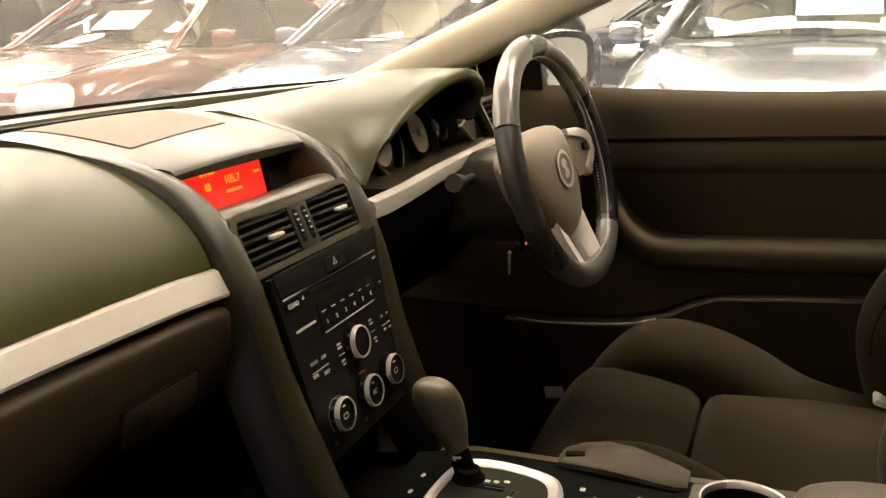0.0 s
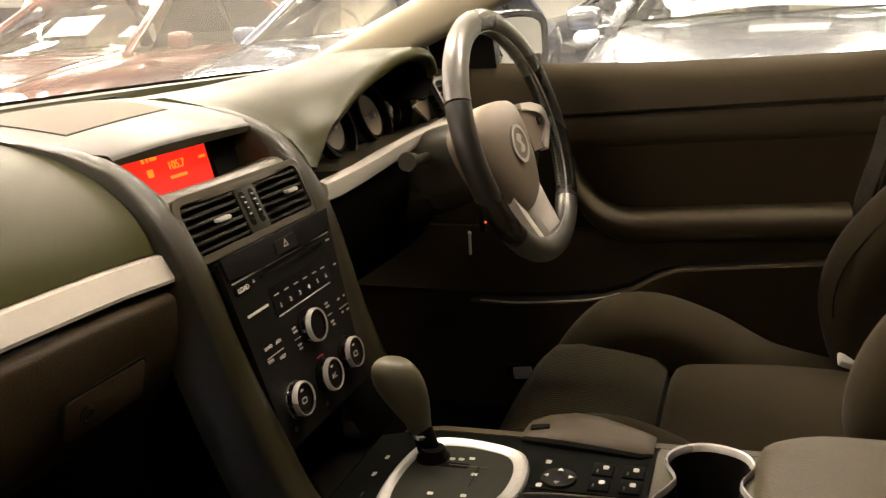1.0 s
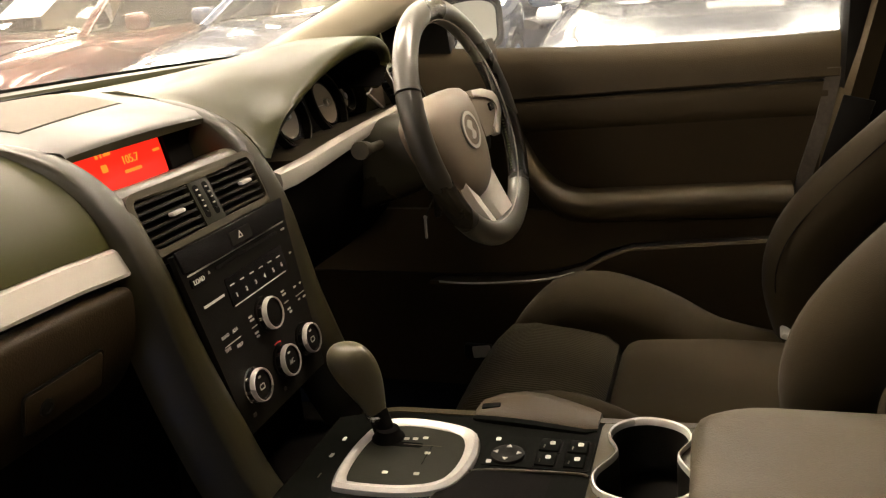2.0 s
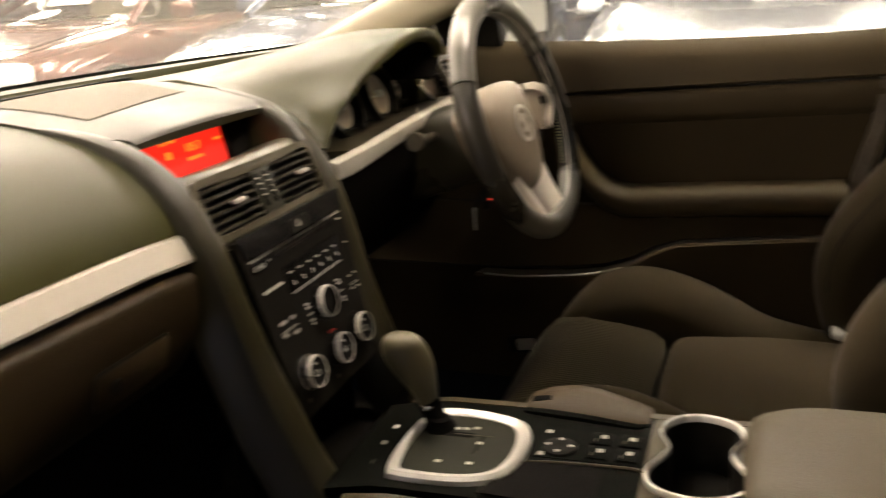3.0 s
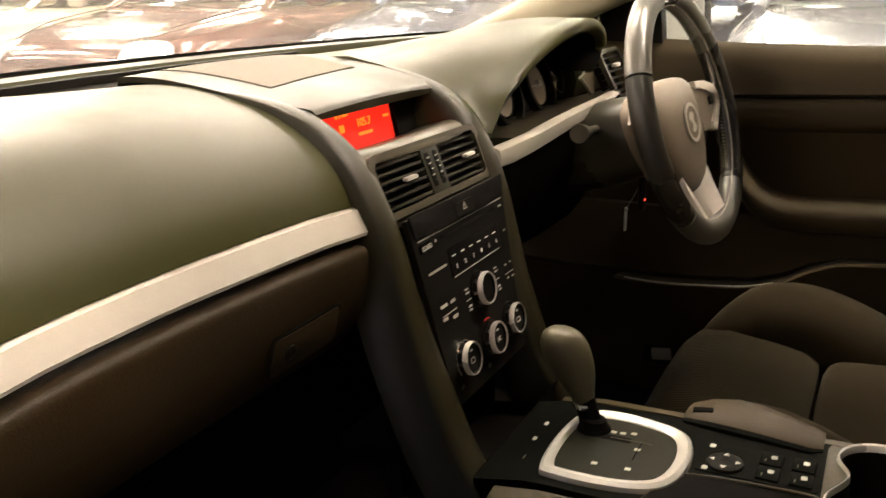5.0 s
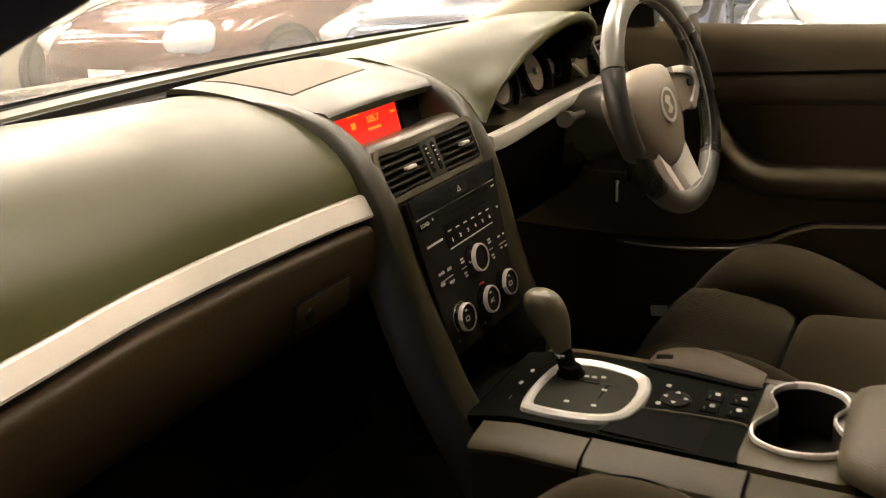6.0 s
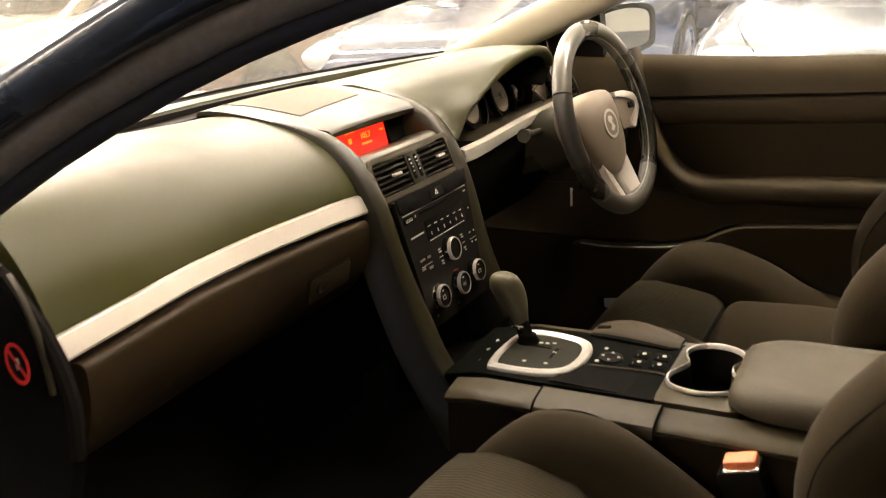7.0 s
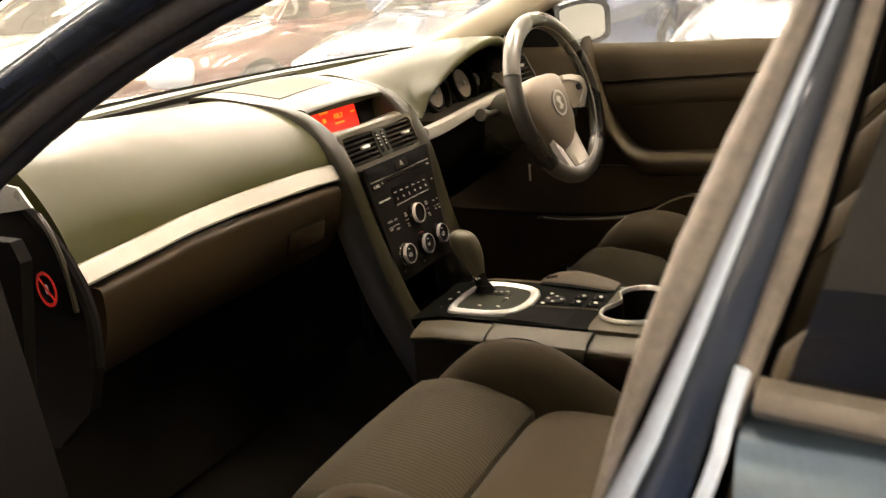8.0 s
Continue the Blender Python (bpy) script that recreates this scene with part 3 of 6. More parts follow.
def knob(x, s, r, word=""):
    base = on_stack(x, s, -0.006)
    k = part("dial_knob", lathe([(r * 1.06, 0), (r * 1.06, 0.007), (r, 0.008), (r * 0.97, 0.017), (r * 0.9, 0.0185), (r * 0.84, 0.0185), (r * 0.82, 0.0165), (0, 0.0165)], base), M_BLACK, dash, "black dial with a satin silver collar")
    part("collar", lathe([(r * 0.98, 0.0135), (r * 1.04, 0.014), (r * 1.05, 0.0175), (r * 1.0, 0.0195), (r * 0.93, 0.0192), (r * 0.92, 0.0165), (r * 0.92, 0.0145)], base), M_COLLAR, k)
    part("base_ring", lathe([(r * 1.06, 0.006), (r * 1.16, 0.006), (r * 1.15, 0.0085), (r * 1.06, 0.009)], base), M_CHROME if word == "" and x < 0 else M_BLACK, k)
    for a in range(0, 360, 45):
        p = base @ Vector((r * 0.985 * math.cos(radians(a)), r * 0.985 * math.sin(radians(a)), 0.0115))
        part("grip_rib", rbox(p, (0.0035, 0.0035, 0.006), 0.0006, Euler((radians(90 - TILT), 0, 0)).to_matrix()), M_CHROME, k)
    if word == "AC":
        letters("AC", 0.007, base @ Matrix.Translation((0, -0.002, 0.0172)), M_WHITE, k)
    elif word != "vol":
        part("dial_symbol", frame_plate(rrect(0.009, 0.006, 0.002), rrect(0.007, 0.004, 0.001), 0.0005, base @ Matrix.Translation((0, -0.002, 0.0165))), M_WHITE, k)
    if word != "vol":
        part("dial_mark", slab(rrect(0.005, 0.002, 0.0005), 0.0005, base @ Matrix.Translation((0, r * 0.5, 0.0165))), M_WHITE, k)


knob(0.0045, 0.1042, 0.0168, "vol")
knob(-0.0555, 0.159, 0.0166)
knob(0.008, 0.1607, 0.0166, "AC")
knob(0.062, 0.158, 0.0166)
for kx, ks in ((-0.06, 0.185), (0.004, 0.188)):
    part("knob_mark", slab(rrect(0.006, 0.004, 0.001), 0.0005, on_stack(kx - 0.008, ks)), M_VENTFRAME, panel)
part("red_pointer", frame_plate([(0.021 * math.cos(radians(a)), 0.021 * math.sin(radians(a))) for a in range(68, 106, 6)] + [(0.0205 * math.cos(radians(a)), 0.0205 * math.sin(radians(a))) for a in range(104, 67, -6)], [(0.0219 * math.cos(radians(a)), 0.0219 * math.sin(radians(a))) for a in range(68, 106, 6)] + [(0.0215 * math.cos(radians(a)), 0.0215 * math.sin(radians(a))) for a in range(104, 67, -6)], 0.0006, on_stack(0.008, 0.1607)), M_REDPRINT, panel)

# instrument binnacle in front of the driver
HOODC = 0.36
LIPC = smooth_path([(0.146, 0.19, 0.908), (0.172, 0.183, 0.945), (0.205, 0.178, 0.966), (0.25, 0.174, 0.987), (0.305, 0.168, 1.006), (0.365, 0.162, 1.02), (0.425, 0.160, 1.024), (0.475, 0.161, 1.016), (0.501, 0.164, 1.0), (0.508, 0.167, 0.982), (0.496, 0.169, 0.966), (0.478, 0.171, 0.951)], 3)
rings = []
for inward, dy in ((0.014, 0.006), (0.0125, -0.001), (0.009, -0.0045), (0.004, -0.005), (0.0, -0.002)):
    rings.append([(p.x + (HOODC - p.x) * inward * 1.2, p.y + dy, p.z - inward * 0.8 * max(0, (p.z - 0.92) / 0.1)) for p in LIPC])
FLANK = smooth_path([(0.142, 0.188, 0.905), (0.139, 0.203, 0.932), (0.137, 0.235, 0.955), (0.136, 0.29, 0.975), (0.136, 0.36, 0.989), (0.136, 0.42, 0.992), (0.136, 0.47, 0.986)], 6)
last = len(LIPC) - 1
for t in (0.06, 0.16, 0.3, 0.48, 0.7, 1.0):
    ring = []
    for k, p in enumerate(LIPC):
        s = k / last
        back = Vector((0.1415 + 0.5 * s, 0.47, 0.985))
        edge = 1 - math.sin(math.pi * min(1, s * 1.1)) ** 0.6
        q = p.lerp(back, t)
        q.z += (0.012 + 0.026 * edge) * math.sin(math.pi * min(1, t * 1.25)) * (1 if t < 0.8 else 0)
        flank = FLANK[round(t * (len(FLANK) - 1))]
        e = max(0.0, 1 - s * 5) ** 1.3
        ring.append(tuple(q * (1 - e) + flank * e))
    rings.append(ring)
lining = []
for f, dy in ((0.012, 0.0), (0.022, -0.001), (0.04, 0.012), (0.07, 0.045), (0.1, 0.09)):
    lining.append([(p.x + (HOODC - p.x) * f, p.y + dy, p.z + (0.93 - p.z) * f) for p in LIPC])
part("hood_lining", loft(lining, closed=False, thick=0.002), M_DEEP, dash, "dull black inside of the instrument hood", 75)
part("binnacle_hood", loft(rings, closed=False, thick=-0.004), M_PAD, dash, "olive leatherette hood over the instruments", 75)
cl = part("cluster_panel", slab(rrect(0.33, 0.095, 0.04), 0.006, face_pose(HOODC, 0.258, 0.94, 20)), M_GLOSSBLACK, dash, "dark instrument cluster")
M_DIAL = mat("lit_dial_face", (0.2, 0.155, 0.1), 0.5, blotch=20, emit=0.09)
for gx, r in ((0.297, 0.05), (0.425, 0.05), (0.49, 0.026)):
    gmx = face_pose(gx, 0.238, 0.933, 20)
    part("gauge_face", lathe([(0, 0.001), (r * 0.62, 0.001), (r * 0.62, 0.003), (0, 0.003)], gmx), M_DIAL, cl)
    part("gauge_ring", lathe([(r * 0.94, 0), (r, 0), (r, 0.012), (r * 0.94, 0.012)], gmx), M_BLACK, cl)
    part("gauge_rim", lathe([(r * 0.64, 0.001), (r * 0.68, 0.001), (r * 0.68, 0.005), (r * 0.64, 0.005)], gmx), M_GLOSSBLACK, cl)
    part("scale_ring", lathe([(r * 0.9, 0.012), (r * 0.93, 0.012), (r * 0.93, 0.0135), (r * 0.9, 0.0135)], gmx), M_VENTFRAME, cl)
    part("needle", join(rbox(gmx @ Vector((-r * 0.3, -0.002, 0.007)), (r * 0.9, 0.0010, 0.0012), 0.0003), lathe([(0, 0.004), (0.006, 0.004), (0.005, 0.01), (0, 0.011)], gmx)), M_WHITE, cl)

# driver's side: trim strip, lower panel, side vent
SP = [(0.139, 0.168, 0.88), (0.19, 0.156, 0.888), (0.25, 0.142, 0.897), (0.32, 0.127, 0.905), (0.393, 0.118, 0.911), (0.46, 0.125, 0.912), (0.54, 0.14, 0.912), (0.62, 0.16, 0.91)]
BAND = [(0.139, 0.168, 0.8805, 0.0118), (0.17, 0.161, 0.883, 0.0126), (0.206, 0.152, 0.8885, 0.0118), (0.278, 0.136, 0.902, 0.0105), (0.34, 0.125, 0.912, 0.0078), (0.39, 0.12, 0.917, 0.0058), (0.433, 0.121, 0.920, 0.004), (0.46, 0.124, 0.921, 0.003)]
part("trim_strip", loft([[(x, y + 0.012, z + h), (x, y + 0.002, z + h), (x, y - 0.002, z + h * 0.8), (x, y - 0.004, z), (x, y - 0.002, z - h * 0.8), (x, y + 0.002, z - h), (x, y + 0.012, z - h)] for x, y, z, h in BAND]), M_STRIP, dash, "satin beige-silver trim strip")
part("cluster_floor", loft([[(x, y + 0.006, z + 0.009), (x, 0.26, 0.892), (x, 0.26, 0.87), (x, y + 0.006, z - 0.006)] for x, y, z in SP[1:7]]), M_ARM, dash)
# near-black panel: the shade below the steering column is put into its colour
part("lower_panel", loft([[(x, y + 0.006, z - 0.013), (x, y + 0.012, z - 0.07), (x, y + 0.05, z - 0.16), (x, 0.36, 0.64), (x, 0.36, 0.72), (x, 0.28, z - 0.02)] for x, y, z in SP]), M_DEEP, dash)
part("upper_side_pad", loft([[(x, 0.47, 0.985), (x, 0.33, 0.985), (x, 0.25, 0.98), (x, 0.215, 0.97), (x, 0.205, 0.93), (x, 0.21, 0.905), (x, 0.4, 0.91)] for x in (0.52, 0.6, 0.66)]), M_PAD, dash)
svm = face_pose(0.561, 0.158, 0.9385, 28)
sv = part("side_vent_bezel", frame_plate(rrect(0.102, 0.08, 0.016), rrect(0.088, 0.068, 0.011), 0.008, svm), M_SHROUD, dash, "rounded side air vent")
part("side_vent_duct", slab(rrect(0.09, 0.07, 0.011), 0.002, svm @ Matrix.Translation((0, 0, -0.014))), M_DEEP, sv)
for k in range(6):
    part("vent_slat", rbox(svm @ Vector((0, -0.0275 + 0.011 * k, -0.003)), (0.088, 0.014, 0.0014), 0.0005, Euler((radians(-8), 0, 0)).to_matrix()), M_SLAT, sv)
    part("slat_edge", rbox(svm @ Vector((0, -0.0275 + 0.011 * k, 0.0035)), (0.088, 0.0014, 0.0014), 0.0005), M_SLAT, sv)
part("vent_tab", rbox(svm @ Vector((0.0, 0.011, 0.009)), (0.02, 0.009, 0.006), 0.002), M_SILVER, sv, "silver air direction tab")
# cheek between the cluster opening and the side vent
part("cheek_plate", slab([(0.463, 0.941), (0.521, 0.906), (0.53, 0.903), (0.513, 0.957), (0.507, 0.957)], 0.004, Matrix.Translation((0, 0.182, 0)) @ Euler((radians(90), 0, 0)).to_matrix().to_4x4()), M_HUB, dash, "taupe cheek beside the cluster opening")
part("cluster_edge", sweep([(0.459, 0.179, 0.942), (0.49, 0.178, 0.925), (0.521, 0.177, 0.906)], (0.003, 0.0022), 8), M_STRIP, dash, "satin edge of the cluster opening")

# rail in front of the windscreen and the dark slot behind the tray


def screen_y(x, z=0.985):
    return 0.60 - 0.27 * x * x - (z - 0.985) * 1.75


xs = [-0.64 + 1.28 * k / 20 for k in range(21)]
part("defroster_rail", loft([[(x, screen_y(x) - 0.012, 0.988), (x, screen_y(x) - 0.05, 0.996), (x, screen_y(x) - 0.088, 0.996), (x, screen_y(x) - 0.092, 0.989), (x, screen_y(x) - 0.092, 0.955), (x, screen_y(x) - 0.012, 0.955)] for x in xs]), M_PAD, dash)
part("rail_face", loft([[(x, screen_y(x) - 0.0925, 0.993), (x, screen_y(x) - 0.0955, 0.992), (x, screen_y(x) - 0.0955, 0.965), (x, screen_y(x) - 0.0925, 0.965)] for x in [-0.5 + 0.07 * k for k in range(11)]]), M_BLACK, dash, "dark demist slot below the rail")
part("dash_deck", loft([[(x, screen_y(x) - 0.085, 0.97), (x, 0.44, 0.972), (x, 0.44, 0.94), (x, screen_y(x) - 0.085, 0.94)] for x in xs]), M_PAD, dash)
part("demist_slot", loft([[(x, screen_y(x) - 0.0935, 0.984), (x, screen_y(x) - 0.0935 - 0.022, 0.9805), (x, screen_y(x) - 0.0935 - 0.022, 0.972), (x, screen_y(x) - 0.0935, 0.972)] for x in [-0.3 + 0.06 * k for k in range(11)]]), M_BLACK, dash)

# ---------------------------------------------------------------- steering wheel
WC = Vector((0.3658, -0.0009, 0.9108))
WM = Matrix.Translation(WC) @ Euler((radians(90 - 17.3), 0, radians(-5.5))).to_matrix().to_4x4()      # x right, y up the wheel, z to the driver
wheel = thing("steering_wheel", "dark leather steering wheel with silver spokes and an airbag hub", "steering wheel", WC)
M_THREAD = mat("green_thread", (0.16, 0.19, 0.09), 0.6)
M_PALESILVER = mat("pale_silver_paint", (0.78, 0.72, 0.62), 0.38, 0.1, 0, 300, 0.05)
WR = 0.1548


def rim_piece(a0, a1, r=0.0157, n=24):
    pts = [WM @ Vector((WR * math.sin(radians(a)), WR * math.cos(radians(a)), 0)) for a in [a0 + (a1 - a0) * k / n for k in range(n + 1)]]
    return sweep(pts, (r * 1.05, r), 18, WM.to_3x3() @ Vector((0, 0, 1)))


part("rim_upper", rim_piece(-66.8, 58.6), M_RIMTOP, wheel, "smooth dark leather upper rim")
part("rim_side", rim_piece(59.2, 136.5), M_LEATHER, wheel)
part("rim_side", rim_piece(-67.4, -136.5), M_LEATHER, wheel)
part("rim_lower", rim_piece(137.1, 222.9), M_RIMTOP, wheel)
for a in range(94, 132, 2):
    p = WM @ Vector(((WR - 0.0152) * math.sin(radians(a)), (WR - 0.0152) * math.cos(radians(a)), -0.003))
    part("stitch", rbox(p, (0.0022, 0.0045, 0.0024), 0.0006), M_THREAD, wheel)
bead = [WM @ Vector(((WR - 0.0143) * math.sin(2 * math.pi * k / 72), (WR - 0.0143) * math.cos(2 * math.pi * k / 72), 0.0062)) for k in range(72)]
part("rim_piping", sweep(bead, (0.0013, 0.0013), 8, WM.to_3x3() @ Vector((0, 0, 1)), True), M_STRIP, wheel, "pale piping along the inner rim")
hub_outline = [(p.x, p.y) for p in smooth_path([(-0.062, 0.05, 0), (0, 0.056, 0), (0.05, 0.052, 0), (0.067, 0.03, 0), (0.071, -0.012, 0), (0.067, -0.052, 0), (0.046, -0.087, 0), (0, -0.1, 0), (-0.046, -0.087, 0), (-0.077, -0.05, 0), (-0.1, -0.014, 0), (-0.105, 0.028, 0)], 5, True)]
rings = []
for s, h in ((0.97, -0.03), (1.0, -0.012), (0.99, -0.002), (0.95, 0.006), (0.86, 0.012), (0.7, 0.017), (0.4, 0.0205), (0.02, 0.0215)):
    rings.append([WM @ Vector((x * s, y * s - 0.004, h - 0.02)) for x, y in hub_outline])
part("hub", loft(rings), M_HUB, wheel, "brown-black airbag cover")
bmx = WM @ Matrix.Translation((-0.003, -0.011, 0.0018))
badge = part("badge", frame_plate(circle(0.026), circle(0.0212), 0.002, bmx), M_SILVER, wheel, "round chrome emblem")
part("emblem_field", slab(circle(0.0214), 0.0006, bmx), M_HUB, badge)
part("emblem_shape", slab([(p.x, p.y) for p in smooth_path([(-0.010, 0.006, 0), (-0.002, 0.014, 0), (0.009, 0.010, 0), (0.006, 0.002, 0), (0.012, -0.006, 0), (0.004, -0.013, 0), (-0.006, -0.010, 0), (0.0, -0.002, 0)], 4, True)], 0.0015, bmx), M_SILVER, badge)
for sgn in (-1, 1):
    sm2 = WM @ Matrix.Diagonal((0.92 if sgn > 0 else -0.84, 0.92, 1, 1)) @ Matrix.Translation((0, -0.008, -0.012 if sgn > 0 else -0.03))
    pod = part("spoke_side", slab([(x, y) for x, y in ((0.055, 0.05), (0.1, 0.047), (0.14, 0.037), (0.16, 0.02), (0.157, 0.006), (0.112, -0.031), (0.098, -0.026), (0.098, -0.016), (0.135, 0.006), (0.137, 0.015), (0.127, 0.026), (0.098, 0.035), (0.055, 0.038))], 0.012, sm2, 0.0025), M_PALESILVER if sgn > 0 else M_HUB, wheel, "spoke frame round a switch pod")
    part("pod_plate", slab([(0.05, 0.042), (0.1, 0.04), (0.14, 0.028), (0.146, 0.014), (0.14, 0.002), (0.1, -0.025), (0.06, -0.025)], 0.0085, sm2), M_HUB, pod)
    part("spoke_switch", slab(rrect(0.017, 0.013, 0.003, 3, 0.116, 0.015), 0.003, sm2 @ Matrix.Translation((0, 0, 0.0085)), 0.0008), M_BLACK, pod)
    part("switch_edge", frame_plate(rrect(0.013, 0.0095, 0.002, 3, 0.116, 0.015), rrect(0.011, 0.0075, 0.002, 3, 0.116, 0.015), 0.0008, sm2 @ Matrix.Translation((0, 0, 0.0113))), M_CHROME, pod)
    part("pod_lower", slab([(0.06, -0.02), (0.092, -0.02), (0.098, -0.032), (0.085, -0.045), (0.062, -0.045)], 0.009, sm2 @ Matrix.Translation((0, 0, -0.008)), 0.002), M_BLACK, wheel)
    part("spoke_lower", loft([[WM @ Vector((sgn * x, y, z + 0.008)) for x, y, z in ring] for ring in (
        ((0.058, -0.04, -0.032), (0.052, -0.045, -0.023), (0.012, -0.075, -0.03), (0.008, -0.075, -0.04), (0.03, -0.06, -0.044)),
        ((0.054, -0.095, -0.024), (0.049, -0.098, -0.013), (0.012, -0.108, -0.021), (0.008, -0.11, -0.03), (0.03, -0.103, -0.034)),
        ((0.046, -0.136, -0.012), (0.042, -0.139, -0.002), (0.011, -0.146, -0.008), (0.008, -0.148, -0.016), (0.028, -0.142, -0.02)))]), M_PALESILVER, wheel, "satin silver lower spoke", 50)

column = thing("steering_column", "dark plastic steering column shroud with stalks and ignition key", "steering column", (0.37, 0.1, 0.88))
cm = WM.to_3x3()
rings = []
for d, w, h in ((-0.03, 0.05, 0.045), (-0.04, 0.062, 0.052), (-0.075, 0.066, 0.055), (-0.12, 0.064, 0.058), (-0.17, 0.06, 0.06), (-0.22, 0.055, 0.06)):
    rings.append([WC + cm @ Vector((w * math.copysign(abs(math.cos(t)) ** 0.7, math.cos(t)), h * math.copysign(abs(math.sin(t)) ** 0.7, math.sin(t)) - 0.012, d)) for t in [2 * math.pi * k / 24 for k in range(24)]])
part("shroud", loft(rings), M_SHROUD, column, "dark two-piece column shroud")
for sgn in (-1, 1):
    part("stalk", sweep([WC + cm @ Vector(v) for v in ((sgn * 0.05, 0.012, -0.105), (sgn * 0.085, 0.013, -0.102), (sgn * 0.112, 0.014, -0.096), (sgn * 0.12, 0.015, -0.094), (sgn * 0.138, 0.016, -0.09), (sgn * 0.141, 0.016, -0.089))],
                        [(0.006, 0.006), (0.007, 0.006), (0.008, 0.007), (0.010, 0.010), (0.0108, 0.0108), (0.0105, 0.0105)], 14), M_ARM, column, "dark stalk with a turning end")
for sgn in (-1, 1):
    part("stalk_cap", sweep([WC + cm @ Vector(v) for v in ((sgn * 0.1385, 0.016, -0.09), (sgn * 0.1405, 0.016, -0.0895), (sgn * 0.1455, 0.016, -0.088))], [(0.0095, 0.0095), (0.0122, 0.0122), (0.0115, 0.0115)], 20), M_VENTFRAME, column, "grey end ring of the stalk")
part("key_lock", lathe([(0, -0.03), (0.016, -0.03), (0.016, 0.012), (0.012, 0.014), (0, 0.014)], face_pose(0.43, 0.082, 0.832, 10)), M_GLOSSBLACK, column)
part("key_blade", rbox((0.43, 0.06, 0.83), (0.004, 0.03, 0.012), 0.001), M_CHROME, column)
part("key_fob", rbox((0.419, 0.068, 0.787), (0.014, 0.01, 0.05), 0.004), M_BLACK, column, "small black key fob")
part("key_ring", sweep([(0.43, 0.056, 0.82), (0.434, 0.08, 0.785), (0.436, 0.094, 0.757)], (0.0012, 0.0012), 6, (1, 0, 0)), M_CHROME, column)
part("key_tag", rbox((0.436, 0.095, 0.739), (0.004, 0.004, 0.032), 0.0015), M_SILVER, column, "small hanging metal key tag")
part("key_eye", pillow((0.436, 0.0945, 0.7565), (0.004, 0.003, 0.0035), 1.0, nu=12, nv=8), M_WHITE, column)
part("immobiliser_light", pillow((0.415, 0.063, 0.779), (0.0017, 0.0017, 0.0017), 1.0, nu=10, nv=6), M_REDLED, column)

# ---------------------------------------------------------------- centre console
console = thing("centre_console", "brown-grey plastic centre console with a black switch deck", "console", (0, -0.2, 0.3))
CL, CR = -0.188, 0.062


def deck_z(y):
    return 0.648 - 0.03 * y - (0.02 * max(0, (y - 0.02) / 0.1) if y > 0.02 else 0)


rings = []
for k in range(15):
    y = 0.05 - 0.62 * k / 14
    z = deck_z(y)
    rings.append([(CL + 0.032, y, z - 0.038), (CL + 0.018, y, z - 0.025), (CL + 0.011, y, z - 0.02), (CL + 0.0105, y, z - 0.0155), (CL + 0.015, y, z - 0.011), (CL + 0.026, y, z - 0.008), (CL + 0.052, y, z - 0.004), (CL + 0.056, y, z - 0.075), (CR - 0.022, y, z - 0.075), (CR - 0.018, y, z - 0.002), (CR - 0.006, y, z - 0.003), (CR, y, z - 0.012), (CR, y, z - 0.06), (CR - 0.012, y, 0.28), (CL + 0.06, y, 0.28)])
part("console_body", loft(rings), M_CONSOLE, console, "brown-grey grained console body")
# darker material than the body: shade under the overhang is put into the colour
part("tunnel_side", loft([[(CL + 0.034, y, 0.28), (CL + 0.022, y, 0.4), (CL + 0.018, y, deck_z(y) - 0.06), (CL + 0.021, y, deck_z(y) - 0.025), (CL + 0.04, y, deck_z(y) - 0.03), (CL + 0.06, y, 0.28)] for y in (0.05, -0.1, -0.25, -0.4, -0.57)]), M_LOWER, console, "lower side of the console, darkened for the shade under its edge")


def deck_pose(x, y, up=0.0):
    return Matrix.Translation((x, y, deck_z(y) + up)) @ Euler((radians(-1.7), 0, 0)).to_matrix().to_4x4()


rings = []
for k in range(13):
    y = 0.074 - 0.292 * k / 12
    z = deck_z(y)
    left = CL + 0.058
    rings.append([(left, y, z - 0.024), (left, y, z - 0.001), (left + 0.004, y, z), (0.038, y, z), (0.041, y, z - 0.003), (0.041, y, z - 0.024)])
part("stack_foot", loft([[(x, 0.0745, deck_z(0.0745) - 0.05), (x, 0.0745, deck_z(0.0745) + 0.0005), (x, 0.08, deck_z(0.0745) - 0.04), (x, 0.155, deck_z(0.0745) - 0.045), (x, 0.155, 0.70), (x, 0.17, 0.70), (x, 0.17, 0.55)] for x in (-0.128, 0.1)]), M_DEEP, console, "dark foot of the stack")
part("switch_deck", loft(rings), M_DECK, console, "matt black console deck")
# selector gate
RC = (-0.051, -0.036)
ring_out = [Vector((p.x * 0.95, p.y * 0.82, 0)) for p in smooth_path([(-0.072, 0.045, 0), (-0.06, 0.065, 0), (0.0, 0.07, 0), (0.055, 0.06, 0), (0.072, 0.03, 0), (0.068, -0.03, 0), (0.05, -0.075, 0), (0.0, -0.088, 0), (-0.05, -0.075, 0), (-0.07, -0.03, 0)], 5, True)]
outer = [(p.x, p.y) for p in ring_out]
inner = [(p.x * 0.79, p.y * 0.8) for p in ring_out]
gp = deck_pose(*RC)
rings = []
for s, h in ((1.0, 0.0), (0.985, 0.0045), (0.93, 0.0075), (0.86, 0.007), (0.8, 0.0035), (0.79, 0.0)):
    rings.append([gp @ Vector((x * s, y * s, h)) for x, y in outer])
part("gate_ring", loft(rings, caps=False), M_SILVER, console, "wide satin silver ring round the selector gate")
